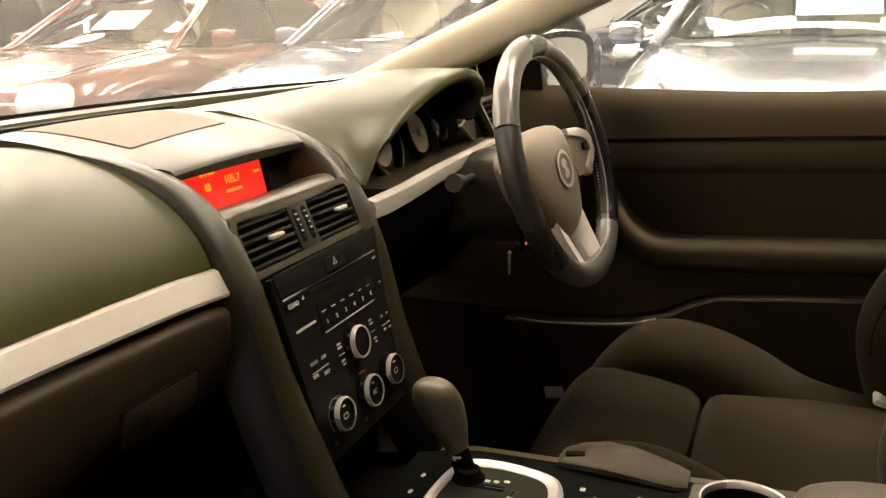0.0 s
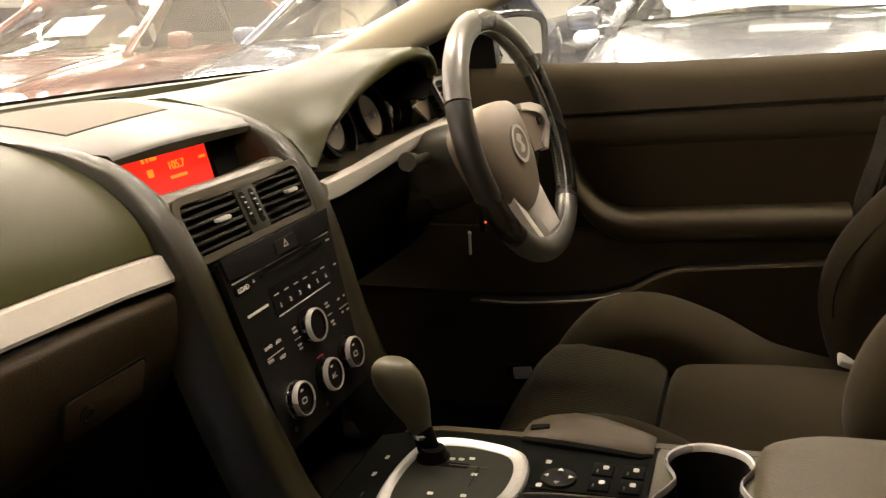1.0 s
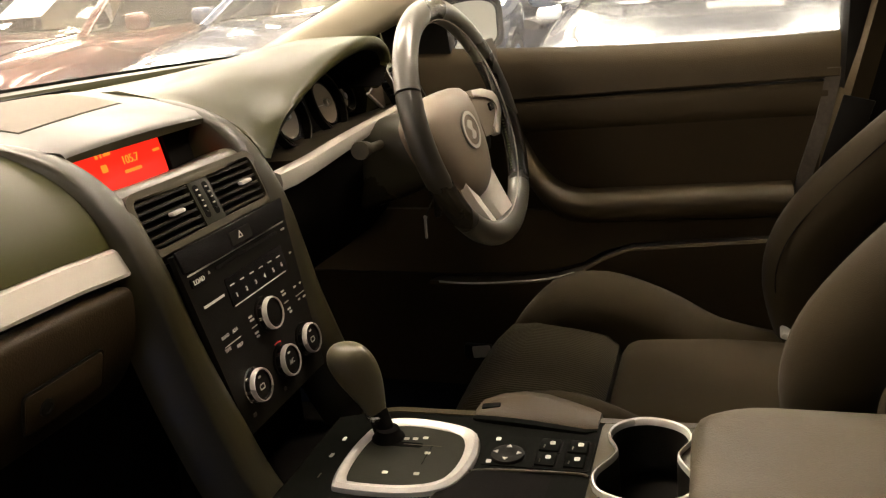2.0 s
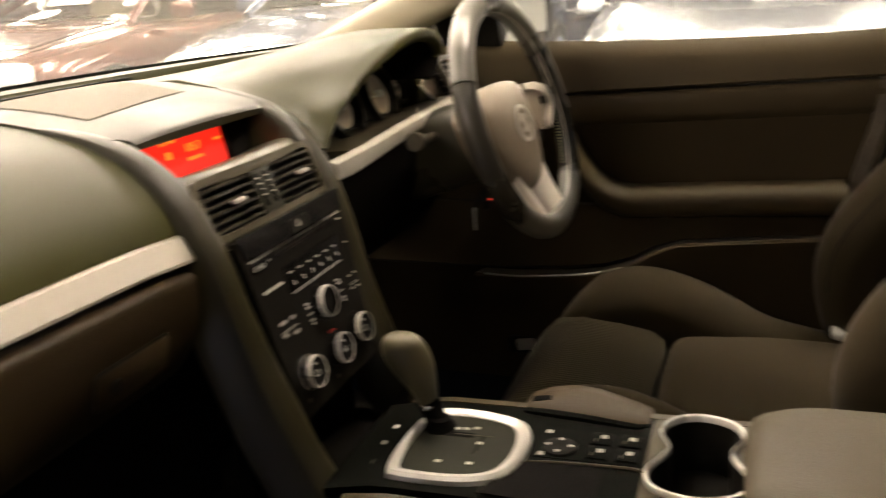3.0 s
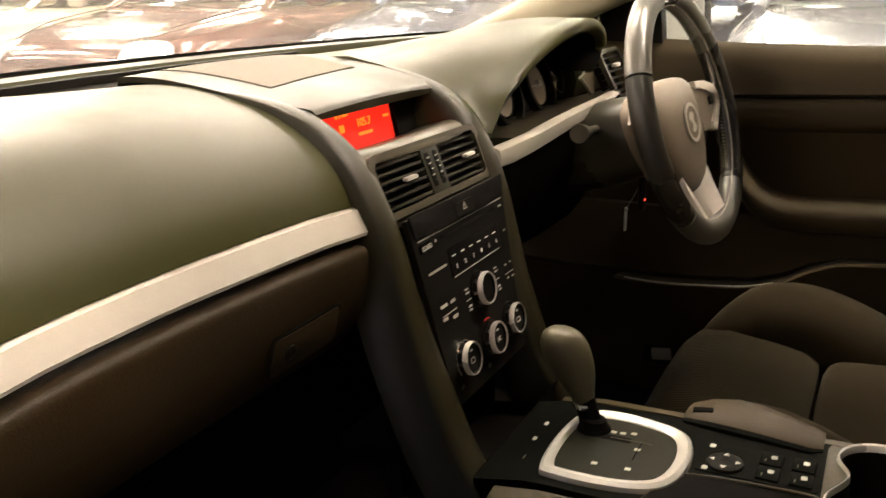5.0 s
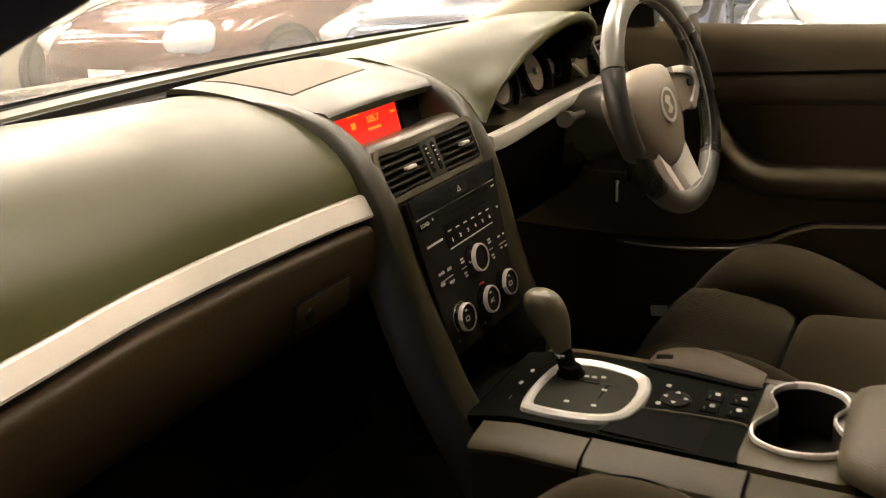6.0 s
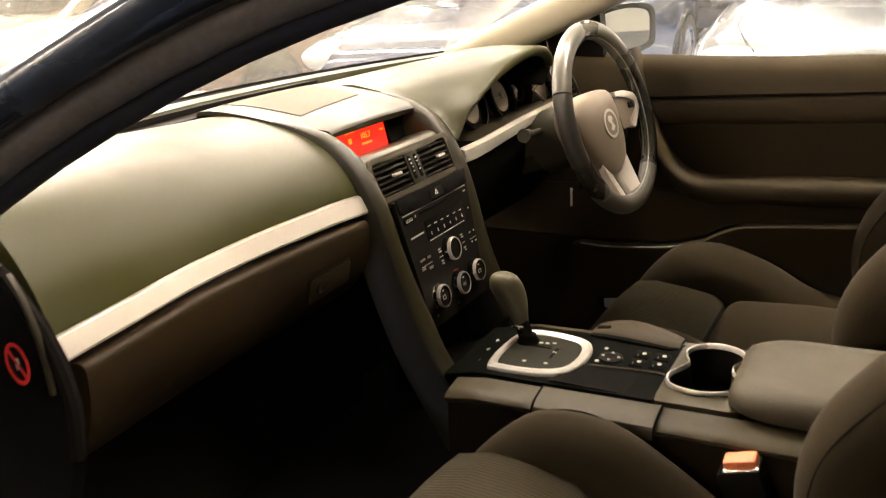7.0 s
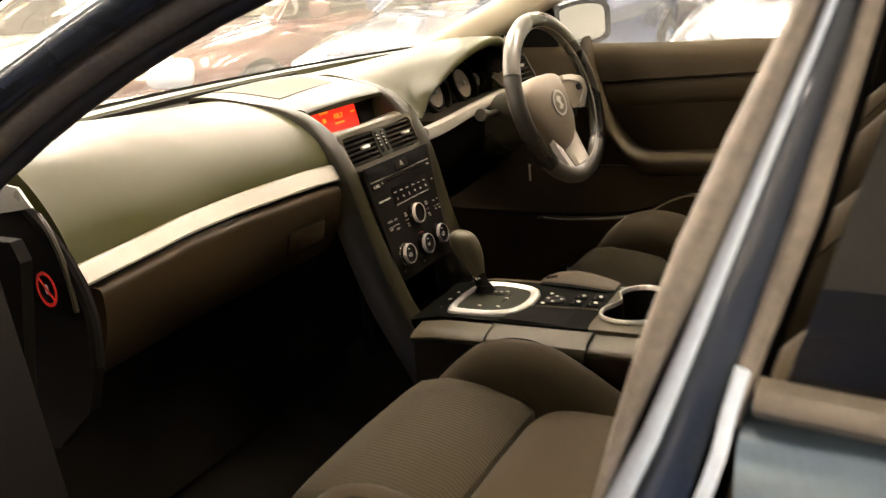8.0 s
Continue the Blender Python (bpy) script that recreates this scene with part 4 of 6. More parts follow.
gate = part("gate_plate", slab(inner, 0.0035, gp), M_GATE, console, "olive-black selector gate plate")
part("gate_slot", slab(rrect(0.009, 0.05, 0.004), 0.0003, gp @ Matrix.Translation((0.018, 0.012, 0.0035))), M_DEEP, gate)
part("gate_line", slab(rrect(0.0012, 0.04, 0.0005), 0.0004, gp @ Matrix.Translation((0.0185, -0.012, 0.0035))), M_VENTFRAME, gate)
part("gate_line", slab(rrect(0.034, 0.0012, 0.0005), 0.0004, gp @ Matrix.Translation((0.0015, -0.0225, 0.0035))), M_GLOSSBLACK, gate)
for gx, gy in ((0.03, 0.024), (0.029, 0.008), (0.03, -0.001), (0.033, -0.011), (-0.034, 0.008), (-0.032, -0.023), (0.005, -0.022)):
    part("gate_mark", slab(rrect(0.0045, 0.0055, 0.001), 0.0004, gp @ Matrix.Translation((gx, gy, 0.0035))), M_WHITE, gate)
for gx, gy in ((-0.017, 0.044), (-0.05, 0.044)):
    part("deck_icon", slab(rrect(0.007, 0.004, 0.001), 0.0004, deck_pose(gx, gy, 0.0)), M_WHITE, console)
part("deck_icon_line", slab(rrect(0.008, 0.0012, 0.0004), 0.0004, deck_pose(-0.088, 0.04, 0.0)), M_VENTFRAME, console)

selector = thing("gear_selector", "dark leather gear selector knob on a slim shaft", "gear lever", (-0.045, -0.03, 0.66))
base = Vector((-0.0135, 0.006, 0.6725))
fore = Vector((-0.30, 0.95, 0.0))
part("shaft", sweep([(-0.022, -0.008, 0.648), (-0.019, -0.003, 0.657), (-0.0138, 0.0055, 0.676)], (0.009, 0.0112), 16, (0, 1, 0)), M_DEEP, selector)
part("boot", lathe([(0.0175, 0.0), (0.0165, 0.003), (0.0135, 0.006), (0.0115, 0.012), (0.0, 0.012)], Matrix.Translation((-0.022, -0.008, 0.6505))), M_DEEP, selector)
head = smooth_path([(0.0, 0.0, 0.0105), (0.012, 0.0035, 0.0135), (0.026, 0.0085, 0.0185), (0.042, 0.0145, 0.0235), (0.057, 0.0195, 0.0252), (0.069, 0.022, 0.0225), (0.0765, 0.0225, 0.0165), (0.08, 0.0225, 0.009), (0.081, 0.0225, 0.0006)], 4)
rings = []
for q in head:
    up, off, r = q
    rings.append([base + Vector((0, 0, up + 0.12 * r * math.sin(w) * (up / 0.081))) + fore * (off + r * math.sin(w)) + Vector((0.95, 0.30, 0)) * (r * 0.84 * math.cos(w)) for w in [2 * math.pi * k / 28 for k in range(28)]])
part("knob", loft(rings), M_KNOBLEATHER, selector, "egg-shaped dark leather knob", 80)
part("knob_collar", lathe([(0.0106, -0.003), (0.0122, -0.0025), (0.0124, 0.0005), (0.011, 0.0022)], Matrix.Translation(base), 24), M_CHROME, selector, "thin bright collar")

# mirror and window switches
swx, swy = -0.026, -0.164
sw = part("switch_plate", slab(rrect(0.056, 0.104, 0.004), 0.0008, deck_pose(swx, swy)), M_DECK, console, "black panel of window and mirror switches")
dm = deck_pose(-0.0355, -0.136, -0.0035)
part("mirror_dial", lathe([(0, 0), (0.022, 0), (0.022, 0.002), (0.017, 0.003), (0.016, 0.007), (0.013, 0.008), (0.006, 0.006), (0, 0.006)], dm), M_BLACK, sw)
part("dial_ring", lathe([(0.0205, 0.001), (0.0235, 0.001), (0.0225, 0.0032), (0.0205, 0.003)], dm), M_VENTFRAME, sw)
for a in range(0, 360, 90):
    part("dial_arrow", slab(tri(0.003), 0.0005, dm @ Matrix.Rotation(radians(a), 4, "Z") @ Matrix.Translation((0, 0.011, 0.008))), M_WHITE, sw)
for bx, by in ((-0.013, -0.0095), (0.013, -0.0095), (-0.013, -0.037), (0.013, -0.037)):
    part("rocker_recess", slab(rrect(0.0252, 0.0235, 0.002), 0.0003, deck_pose(swx + bx, swy + by, 0.0008)), M_DEEP, sw)
    rk = part("rocker_switch", rbox(deck_pose(swx + bx, swy + by, 0.001) @ Vector((0, 0, 0)), (0.0225, 0.0195, 0.0045), 0.0015), M_DECK, sw)
    part("rocker_mark", slab(rrect(0.0062, 0.0052, 0.0015), 0.0004, deck_pose(swx + bx + 0.002, swy + by - 0.002, 0.0033)), M_WHITE, rk)
    part("rocker_line", slab(rrect(0.006, 0.0012, 0.0004), 0.0004, deck_pose(swx + bx - 0.005, swy + by + 0.005, 0.0033)), M_VENTFRAME, rk)
for bx, by in ((-0.022, 0.044), (0.02, 0.044)):
    part("switch_mark", slab(rrect(0.006, 0.005, 0.001), 0.0004, deck_pose(swx + bx, swy + by, 0.0009)), M_WHITE, sw)
# storage bin with its sliding lid on the passenger's side
bin_out = [(-0.127, -0.08), (-0.09, -0.094), (-0.066, -0.112), (-0.059, -0.2), (-0.063, -0.217), (-0.127, -0.227)]
# flat near-black plate on the solid deck, for the shade inside the open bin
part("bin_shade_plate", slab(bin_out, 0.0012, Matrix.Translation((0, 0, deck_z(-0.16) - 0.0005))), M_DEEP, console)
part("bin_edge", sweep(smooth_path([(x, y, deck_z(y) + 0.0015) for x, y in bin_out[:5]], 4), (0.0013, 0.0013), 8), M_CONSOLE, console, "thin satin edge of the open bin")
lid_rings = []
for k in range(9):
    y = -0.078 - 0.155 * k / 8
    z = deck_z(y)
    lid_rings.append([(CL + 0.014, y, z - 0.033), (CL + 0.008, y, z - 0.028), (CL + 0.007, y, z - 0.021), (CL + 0.0115, y, z - 0.0115), (CL + 0.024, y, z - 0.0055), (CL + 0.05, y, z - 0.0012), (CL + 0.054, y, z - 0.006), (CL + 0.02, y, z - 0.014), (CL + 0.014, y, z - 0.028)])
part("storage_lid", loft(lid_rings), M_CONSOLE, console, "sliding brown-grey storage lid")
for y in (-0.0775, -0.2335):
    z = deck_z(y)
    part("lid_gap", sweep(smooth_path([(CL + 0.0085, y, z - 0.031), (CL + 0.0065, y, z - 0.022), (CL + 0.011, y, z - 0.011), (CL + 0.024, y, z - 0.005), (CL + 0.05, y, z - 0.001)], 4), (0.0016, 0.0012), 6, (0, 1, 0)), M_DEEP, console)
# cup holder
CC = (-0.024, -0.264)
cup_out = [Vector((p.x * 0.9, p.y, 0)) for p in smooth_path([(-0.083, 0.0, 0), (-0.07, 0.034, 0), (-0.04, 0.042, 0), (-0.01, 0.03, 0), (0.01, 0.026, 0), (0.04, 0.036, 0), (0.066, 0.026, 0), (0.078, 0.0, 0), (0.066, -0.03, 0), (0.04, -0.04, 0), (0.01, -0.03, 0), (-0.01, -0.034, 0), (-0.04, -0.046, 0), (-0.07, -0.036, 0)], 4, True)]
cp = deck_pose(*CC)
rings = []
for s, h in ((1.045, 0.0), (1.05, 0.003), (1.03, 0.0055), (0.99, 0.005), (0.968, 0.002), (0.962, -0.003)):
    rings.append([cp @ Vector((p.x * s, p.y * s, h)) for p in cup_out])
cup = part("cup_holder", loft(rings, caps=False), M_SILVER, console, "satin silver figure-eight cup holder rim")
part("cup_well", loft([[cp @ Vector((p.x * s, p.y * s, h)) for p in cup_out] for s, h in ((0.96, -0.001), (0.95, -0.02), (0.93, -0.05), (0.9, -0.054), (0.5, -0.055), (0.02, -0.055))], caps=False), M_BLACK, cup, "deep black cup well")
around = []
for p in cup_out:
    grow = max(1.09, min((0.106 if p.x < 0 else 0.0645) / max(abs(p.x), 1e-6), (0.046 if p.y > 0 else 0.058) / max(abs(p.y), 1e-6)))
    around.append((p.x * grow, p.y * grow))
part("cup_deck", loft([[cp @ Vector((x, y, -0.02)) for x, y in around], [cp @ Vector((x, y, -0.0005)) for x, y in around], [cp @ Vector((p.x, p.y, -0.0005)) for p in cup_out], [cp @ Vector((p.x, p.y, -0.02)) for p in cup_out]], caps=False), M_CONSOLE, console, "brown-grey deck round the cup holder")
# armrest box
ar = []
for z, s in ((0.667, 0.97), (0.671, 1.0), (0.682, 1.0), (0.692, 0.97), (0.698, 0.9), (0.7, 0.7), (0.701, 0.3)):
    ar.append([(-0.055 + x * s * 0.094, -0.455 + y * s * 0.15, z - 0.008 + 0.01 * (1 - y) * 0.3) for x, y in rrect(2, 2, 0.42, 5)])
part("armrest", loft(ar), M_ARMREST, console, "padded brown-grey vinyl armrest lid", 60)

handbrake = thing("handbrake", "flat brown-grey handbrake lever laid along the console", "handbrake", (0.085, -0.15, 0.64))
# stations along it: y, near foot x, crest height over the deck, hump height, hump x
stations = ((-0.083, 0.03, 0.003, 0.002, 0.06), (-0.087, 0.027, 0.006, 0.006, 0.064), (-0.105, 0.024, 0.008, 0.0105, 0.072), (-0.13, 0.021, 0.0085, 0.0125, 0.077), (-0.155, 0.018, 0.008, 0.011, 0.075), (-0.18, 0.015, 0.0065, 0.0075, 0.068), (-0.203, 0.013, 0.0045, 0.004, 0.06), (-0.214, 0.02, 0.001, 0.001, 0.056))
part("lever", loft([[(x + 0.006, y, deck_z(y) - 0.016), (x + 0.004, y, deck_z(y) + h * 0.4), (x + 0.007, y, deck_z(y) + h * 0.9), (x + 0.013, y, deck_z(y) + h + 0.001), (x + 0.024, y, deck_z(y) + h + (u - h) * 0.5 + 0.001), (c - 0.012, y, deck_z(y) + u), (c + 0.004, y, deck_z(y) + u * 0.85), (c + 0.016, y, deck_z(y) - 0.012), (c + 0.01, y, deck_z(y) - 0.03)] for y, x, h, u, c in stations]), M_LEVER, handbrake, "brown padded top of the lever", angle=60)
part("lever_side", loft([[(x + 0.002, y, deck_z(y) - 0.012), (x + 0.0005, y, deck_z(y) - 0.004), (x + 0.002, y, deck_z(y) + h * 0.45), (x + 0.0065, y, deck_z(y) + h * 0.8), (x + 0.008, y, deck_z(y) - 0.012)] for y, x, h, u, c in stations]), M_DECK, handbrake, "black lower side of the lever")
part("release_button", rbox((0.046, -0.1, deck_z(-0.1) + 0.0095), (0.0085, 0.02, 0.003), 0.0013, Euler((radians(-6), radians(-6), radians(8))).to_matrix()), M_DEEP, handbrake)


# ---------------------------------------------------------------- seats
def seat(name, label, sx, sign):
    """A sports seat about x = sx. sign: +1 where its console side lies towards +x."""
    ob = thing(name, label, "car seat", (sx, -0.25, 0.22), "front seats")
    low = -0.01 if sign > 0 else 0.04
    # nose roll, ribbed and overhanging at the front
    part("cushion_nose", loft([[(sx + x, -0.085 + y * (1 - 3 * d), 0.565 - low + z - d) for y, z in ((0.095, -0.07), (0.106, -0.03), (0.1, 0.005), (0.075, 0.03), (0.03, 0.042), (-0.03, 0.04), (-0.085, 0.028), (-0.102, 0.012), (-0.105, -0.03), (-0.1, -0.09), (0.0, -0.12))] for x, d in ((-0.165, 0.03), (-0.16, 0.016), (-0.145, 0.006), (-0.1, 0.002), (0, 0), (0.1, 0.002), (0.145, 0.006), (0.16, 0.016), (0.165, 0.03))]), M_RIB, ob, "ribbed cloth front roll")
    part("cushion", pillow((sx, -0.335, 0.54 - low), (0.16, 0.145, 0.05), 0.35), M_CLOTH, ob)
    for s in (-1, 1):
        pts = smooth_path([(sx + s * 0.165, -0.01, 0.50), (sx + s * 0.172, -0.045, 0.54), (sx + s * 0.178, -0.1, 0.577), (sx + s * 0.182, -0.155, 0.587), (sx + s * 0.186, -0.23, 0.562), (sx + s * 0.19, -0.32, 0.515), (sx + s * 0.185, -0.45, 0.49)], 4)
        if sign > 0 and s > 0:
            pts = smooth_path([(sx + 0.165, 0.0, 0.50), (sx + 0.174, -0.036, 0.548), (sx + 0.182, -0.093, 0.587), (sx + 0.186, -0.14, 0.6), (sx + 0.188, -0.185, 0.592), (sx + 0.19, -0.26, 0.546), (sx + 0.19, -0.33, 0.5), (sx + 0.185, -0.45, 0.45)], 4)
        if sign < 0 and s < 0:
            pts = [p - Vector((0, 0, 0.05)) for p in pts]
        if sign < 0 and s > 0:
            pts = [p - Vector((0.012, 0, 0.013)) for p in pts]
        n = len(pts)
        part("bolster", sweep(pts, [(0.014 + (0.03 if sign > 0 or s < 0 else 0.042) * min(1, 3 * k / n), 0.02 + 0.042 * min(1, 3 * k / n)) for k in range(n)], 18), M_CLOTH, ob, "dark cloth side bolster", 70)
        if sign > 0:
            part("bolster_seam", sweep([p + Vector((s * 0.012, 0, 0.0600)) for p in pts[6:20]], (0.0011, 0.0011), 6), M_DEEP, ob)
    for s in (-1, 1):
        part("side_valance", rbox((sx + s * 0.2, -0.22, 0.42), (0.03, 0.42, 0.14), 0.012), M_BLACK, ob)
    part("seat_base", rbox((sx, -0.23, 0.36), (0.34, 0.42, 0.2), 0.02), M_CARPET, ob)
    lean = Euler((radians(31), 0, 0)).to_matrix()
    at = Vector((sx, -0.515, 0.52))
    part("backrest", pillow(at + lean @ Vector((0, -0.02, 0.34)), (0.17, 0.05, 0.35), 0.4, lean), M_CLOTH, ob)
    for s in (-1, 1):
        front = ((0.172, -0.425, 0.53), (0.182, -0.402, 0.6), (0.188, -0.396, 0.66), (0.19, -0.412, 0.715), (0.19, -0.45, 0.77), (0.186, -0.502, 0.83), (0.18, -0.565, 0.9), (0.17, -0.635, 0.985), (0.15, -0.71, 1.08))
        pts = smooth_path([(sx + s * x, y - 0.05, z - 0.022) for x, y, z in front], 4)
        n = len(pts)
        part("back_bolster", sweep(pts, [(0.03 + 0.022 * math.sin(math.pi * k / (n - 1)), 0.04 + 0.018 * math.sin(math.pi * k / (n - 1))) for k in range(n)], 18, (0, 1, 0.3)), M_CLOTH, ob, "dark cloth back bolster", 70)
        part("back_seam", sweep([p + Vector((-s * 0.04, 0.035, 0.012)) for p in pts[6:26]], (0.001, 0.001), 6), M_DEEP, ob)
    part("headrest", pillow(at + lean @ Vector((0, 0.0, 0.80)), (0.13, 0.05, 0.085), 0.45, lean), M_CLOTH, ob)
    for s in (-1, 1):
        part("headrest_post", sweep([at + lean @ Vector((s * 0.05, -0.01, 0.6)), at + lean @ Vector((s * 0.05, -0.005, 0.72))], (0.006, 0.006), 10, (0, 1, 0)), M_CHROME, ob)
    part("recliner_cover", rbox((sx + sign * -0.215, -0.43, 0.47), (0.02, 0.12, 0.09), 0.015), M_BLACK, ob)
    return ob


seat("front_seat", "dark olive cloth passenger seat with a ribbed cushion front", -0.40, 1)
seat("front_seat", "dark olive cloth driver seat with raised side bolsters", 0.385, -1)

buckle = thing("seat_belt_buckle", "black seat belt buckle with an orange release button beside the console", "seat belt buckle", (-0.185, -0.38, 0.5))
part("buckle_body", rbox((-0.19, -0.343, 0.6), (0.03, 0.05, 0.055), 0.006, Euler((radians(-20), 0, 0)).to_matrix()), M_BLACK, buckle)
part("release_button", rbox((-0.191, -0.336, 0.634), (0.021, 0.038, 0.012), 0.004, Euler((radians(-20), radians(-10), 0)).to_matrix()), M_ORANGE, buckle, "orange release button")
part("button_surround", rbox((-0.1915, -0.3375, 0.628), (0.025, 0.042, 0.005), 0.002, Euler((radians(-20), radians(-10), 0)).to_matrix()), M_CHROME, buckle)
part("stalk", sweep([(-0.19, -0.36, 0.56), (-0.193, -0.39, 0.45), (-0.195, -0.4, 0.36)], (0.01, 0.006), 8, (1, 0, 0)), M_BLACK, buckle)
lever = thing("bonnet_release", "pale plastic bonnet release lever low beside the driver door", "lever", (0.6, 0.07, 0.45))
part("lever_blade", rbox((0.603, 0.066, 0.462), (0.008, 0.034, 0.022), 0.004, Euler((radians(-8), 0, 0)).to_matrix()), M_STRIP, lever)
part("lever_base", rbox((0.613, 0.075, 0.457), (0.014, 0.05, 0.03), 0.004), M_BLACK, lever)
tongue = thing("driver_belt_anchor", "pale plastic seat belt tongue lying on the driver seat", "seat belt", (0.6, -0.42, 0.55))
part("anchor_plate", rbox((0.54, -0.45, 0.5525), (0.03, 0.06, 0.014), 0.005, Euler((radians(20), radians(-25), 0)).to_matrix()), M_WHITE, tongue)
part("belt_webbing", rbox((0.645, -0.48, 0.72), (0.003, 0.045, 0.35), 0.001, Euler((radians(14), 0, 0)).to_matrix()), M_BLACK, tongue)

# ---------------------------------------------------------------- driver's door
door = thing("driver_door", "closed driver door with dark vinyl and cloth trim", "car door", (0.75, -0.1, 0.3))
DOOR_Y = [0.42, 0.25, 0.1, 0.0, -0.1, -0.2, -0.3, -0.4, -0.47, -0.5]


def belt(y):
    return 0.972 + 0.012 * (abs(y + 0.2) / 0.3) ** 2 * (0.5 if y > -0.2 else 0.6)


def crease(y):
    return 0.893 - 0.042 * y


part("upper_trim", loft([[(0.735, y, belt(y) - 0.004), (0.722, y, belt(y) + 0.004), (0.71, y, belt(y) - 0.004), (0.70, y, belt(y) - 0.024), (0.697, y, crease(y) + 0.02), (0.694, y, crease(y) + 0.004), (0.699, y, crease(y)), (0.735, y, crease(y))] for y in DOOR_Y]), M_DOOR, door, "dark olive grained upper door trim")


def arm_z(y):
    """Top of the armrest: level along the seat, sweeping up to the dash in front."""
    f = max(0.0, y + 0.13)
    return 0.733 - 0.045 * (y + 0.1) * (1 if y < -0.1 else 0) + 49 * f ** 3


part("cloth_insert", loft([[(0.735, y, crease(y) - 0.003), (0.7, y, crease(y) - 0.004), (0.703, y, crease(y) - 0.03), (0.706, y, min(0.8, crease(y) - 0.06)), (0.706, y, 0.70), (0.735, y, 0.70)] for y in [0.42, 0.2, 0.0, -0.15, -0.3, -0.45, -0.49]]), M_DOORCLOTH, door, "dark cloth door insert")
part("insert_roll", loft([[(0.72, y, crease(y) - 0.004), (0.6995, y, crease(y) - 0.005), (0.6965, y, crease(y) - 0.012), (0.6955, y, crease(y) - 0.024), (0.698, y, crease(y) - 0.04), (0.7035, y, crease(y) - 0.056), (0.72, y, crease(y) - 0.06)] for y in [0.42, 0.2, 0.0, -0.15, -0.3, -0.45, -0.485]]), M_DOOR, door, "soft roll under the door crease", 70)
ys = [0.045, 0.03, 0.015, 0.0, -0.015, -0.03, -0.045, -0.06, -0.075, -0.09, -0.105, -0.12, -0.14, -0.18, -0.25, -0.32, -0.38, -0.42, -0.44]
part("armrest", loft([[(0.71, y, arm_z(y) + 0.003), (0.668, y, arm_z(y) + 0.004), (0.65, y, arm_z(y)), (0.641, y, arm_z(y) - 0.012), (0.643, y, arm_z(y) - 0.03), (0.66, y, arm_z(y) - 0.045), (0.71, y, arm_z(y) - 0.05)] for y in ys]), M_DOOR, door, "padded armrest that sweeps up to the dash", 80)
part("lower_trim", loft([[(0.735, y, 0.70), (0.69, y, 0.70), (0.672, y, low + 0.012), (0.668, y, low), (0.685, y, low - 0.01), (0.69, y, 0.35), (0.735, y, 0.35)] for y, low in ((0.42, 0.585), (0.12, 0.585), (0.0, 0.592), (-0.06, 0.6), (-0.11, 0.615), (-0.15, 0.638), (-0.19, 0.65), (-0.3, 0.66), (-0.45, 0.672))]), M_DOORCLOTH, door)
part("pocket", loft([[(0.684, y, low - 0.012), (0.62, y, low), (0.614, y, low - 0.004), (0.615, y, low - 0.03), (0.625, y, 0.4), (0.69, y, 0.38)] for y, low in ((0.16, 0.587), (0.1, 0.586), (0.0, 0.592), (-0.06, 0.6), (-0.11, 0.615), (-0.15, 0.64), (-0.19, 0.657), (-0.3, 0.668), (-0.42, 0.678))]), M_DOORCLOTH, door, "door pocket with its lit top edge painted pale")
# pale strip only where the pocket's edge catches light: a highlight in the colour
part("pocket_edge", sweep(smooth_path([(0.6135, y, z) for y, z in ((0.14, 0.5885), (0.08, 0.587), (0.0, 0.5935), (-0.06, 0.6015), (-0.1, 0.613))], 4), (0.0026, 0.0016), 8), M_TRAY, door, "thin pale strip painted for the lit edge of the door pocket")
part("rear_edge", loft([[(0.696, y, z), (0.735, y, z), (0.735, y - 0.022, z), (0.696, y - 0.022, z)] for y, z in ((-0.482, 0.93), (-0.47, 0.85), (-0.448, 0.76), (-0.43, 0.6), (-0.42, 0.4))]), M_SEALDARK, door, "grey-brown shut face of the door")
part("side_glass", loft([[(0.742, y, 0.94), (0.60, y, 1.36), (0.604, y, 1.362), (0.746, y, 0.94)] for y in (0.36, 0.0, -0.5)]), M_GLASS, door).visible_shadow = False
part("window_frame", sweep([(0.745, 0.37, 0.985), (0.60, -0.1, 1.37), (0.585, -0.5, 1.4)], (0.012, 0.02), 10), M_RUBBER, door)
part("mirror_sail", loft([[(x, 0.42, 0.985), (x, 0.12, 0.976), (x, 0.122, 1.0), (x, 0.131, 1.075), (x - 0.012, 0.14, 1.1), (x - 0.01, 0.24, 1.06)] for x in (0.705, 0.74)]), M_BLACK, door)

mirror = thing("door_mirror", "dark blue door mirror with a bright glass", "wing mirror", (0.98, 0.2, 0.95))
mm = Matrix.Translation((1.02, 0.175, 1.006)) @ Euler((radians(90), 0, radians(-30))).to_matrix().to_4x4()
mir_out = [(p.x, p.y) for p in smooth_path([(-0.095, 0.045, 0), (0.0, 0.062, 0), (0.085, 0.05, 0), (0.098, 0.0, 0), (0.088, -0.045, 0), (0.0, -0.06, 0), (-0.09, -0.052, 0), (-0.1, 0.0, 0)], 5, True)]
rings = [[mm @ Vector((x * s, y * s, h)) for x, y in mir_out] for s, h in ((0.83, 0.0), (0.86, 0.01), (1.0, 0.01), (1.06, -0.008), (1.0, -0.05), (0.85, -0.085), (0.4, -0.1))]
part("housing", loft(rings), M_GLOSSBLACK, mirror, "black mirror housing")
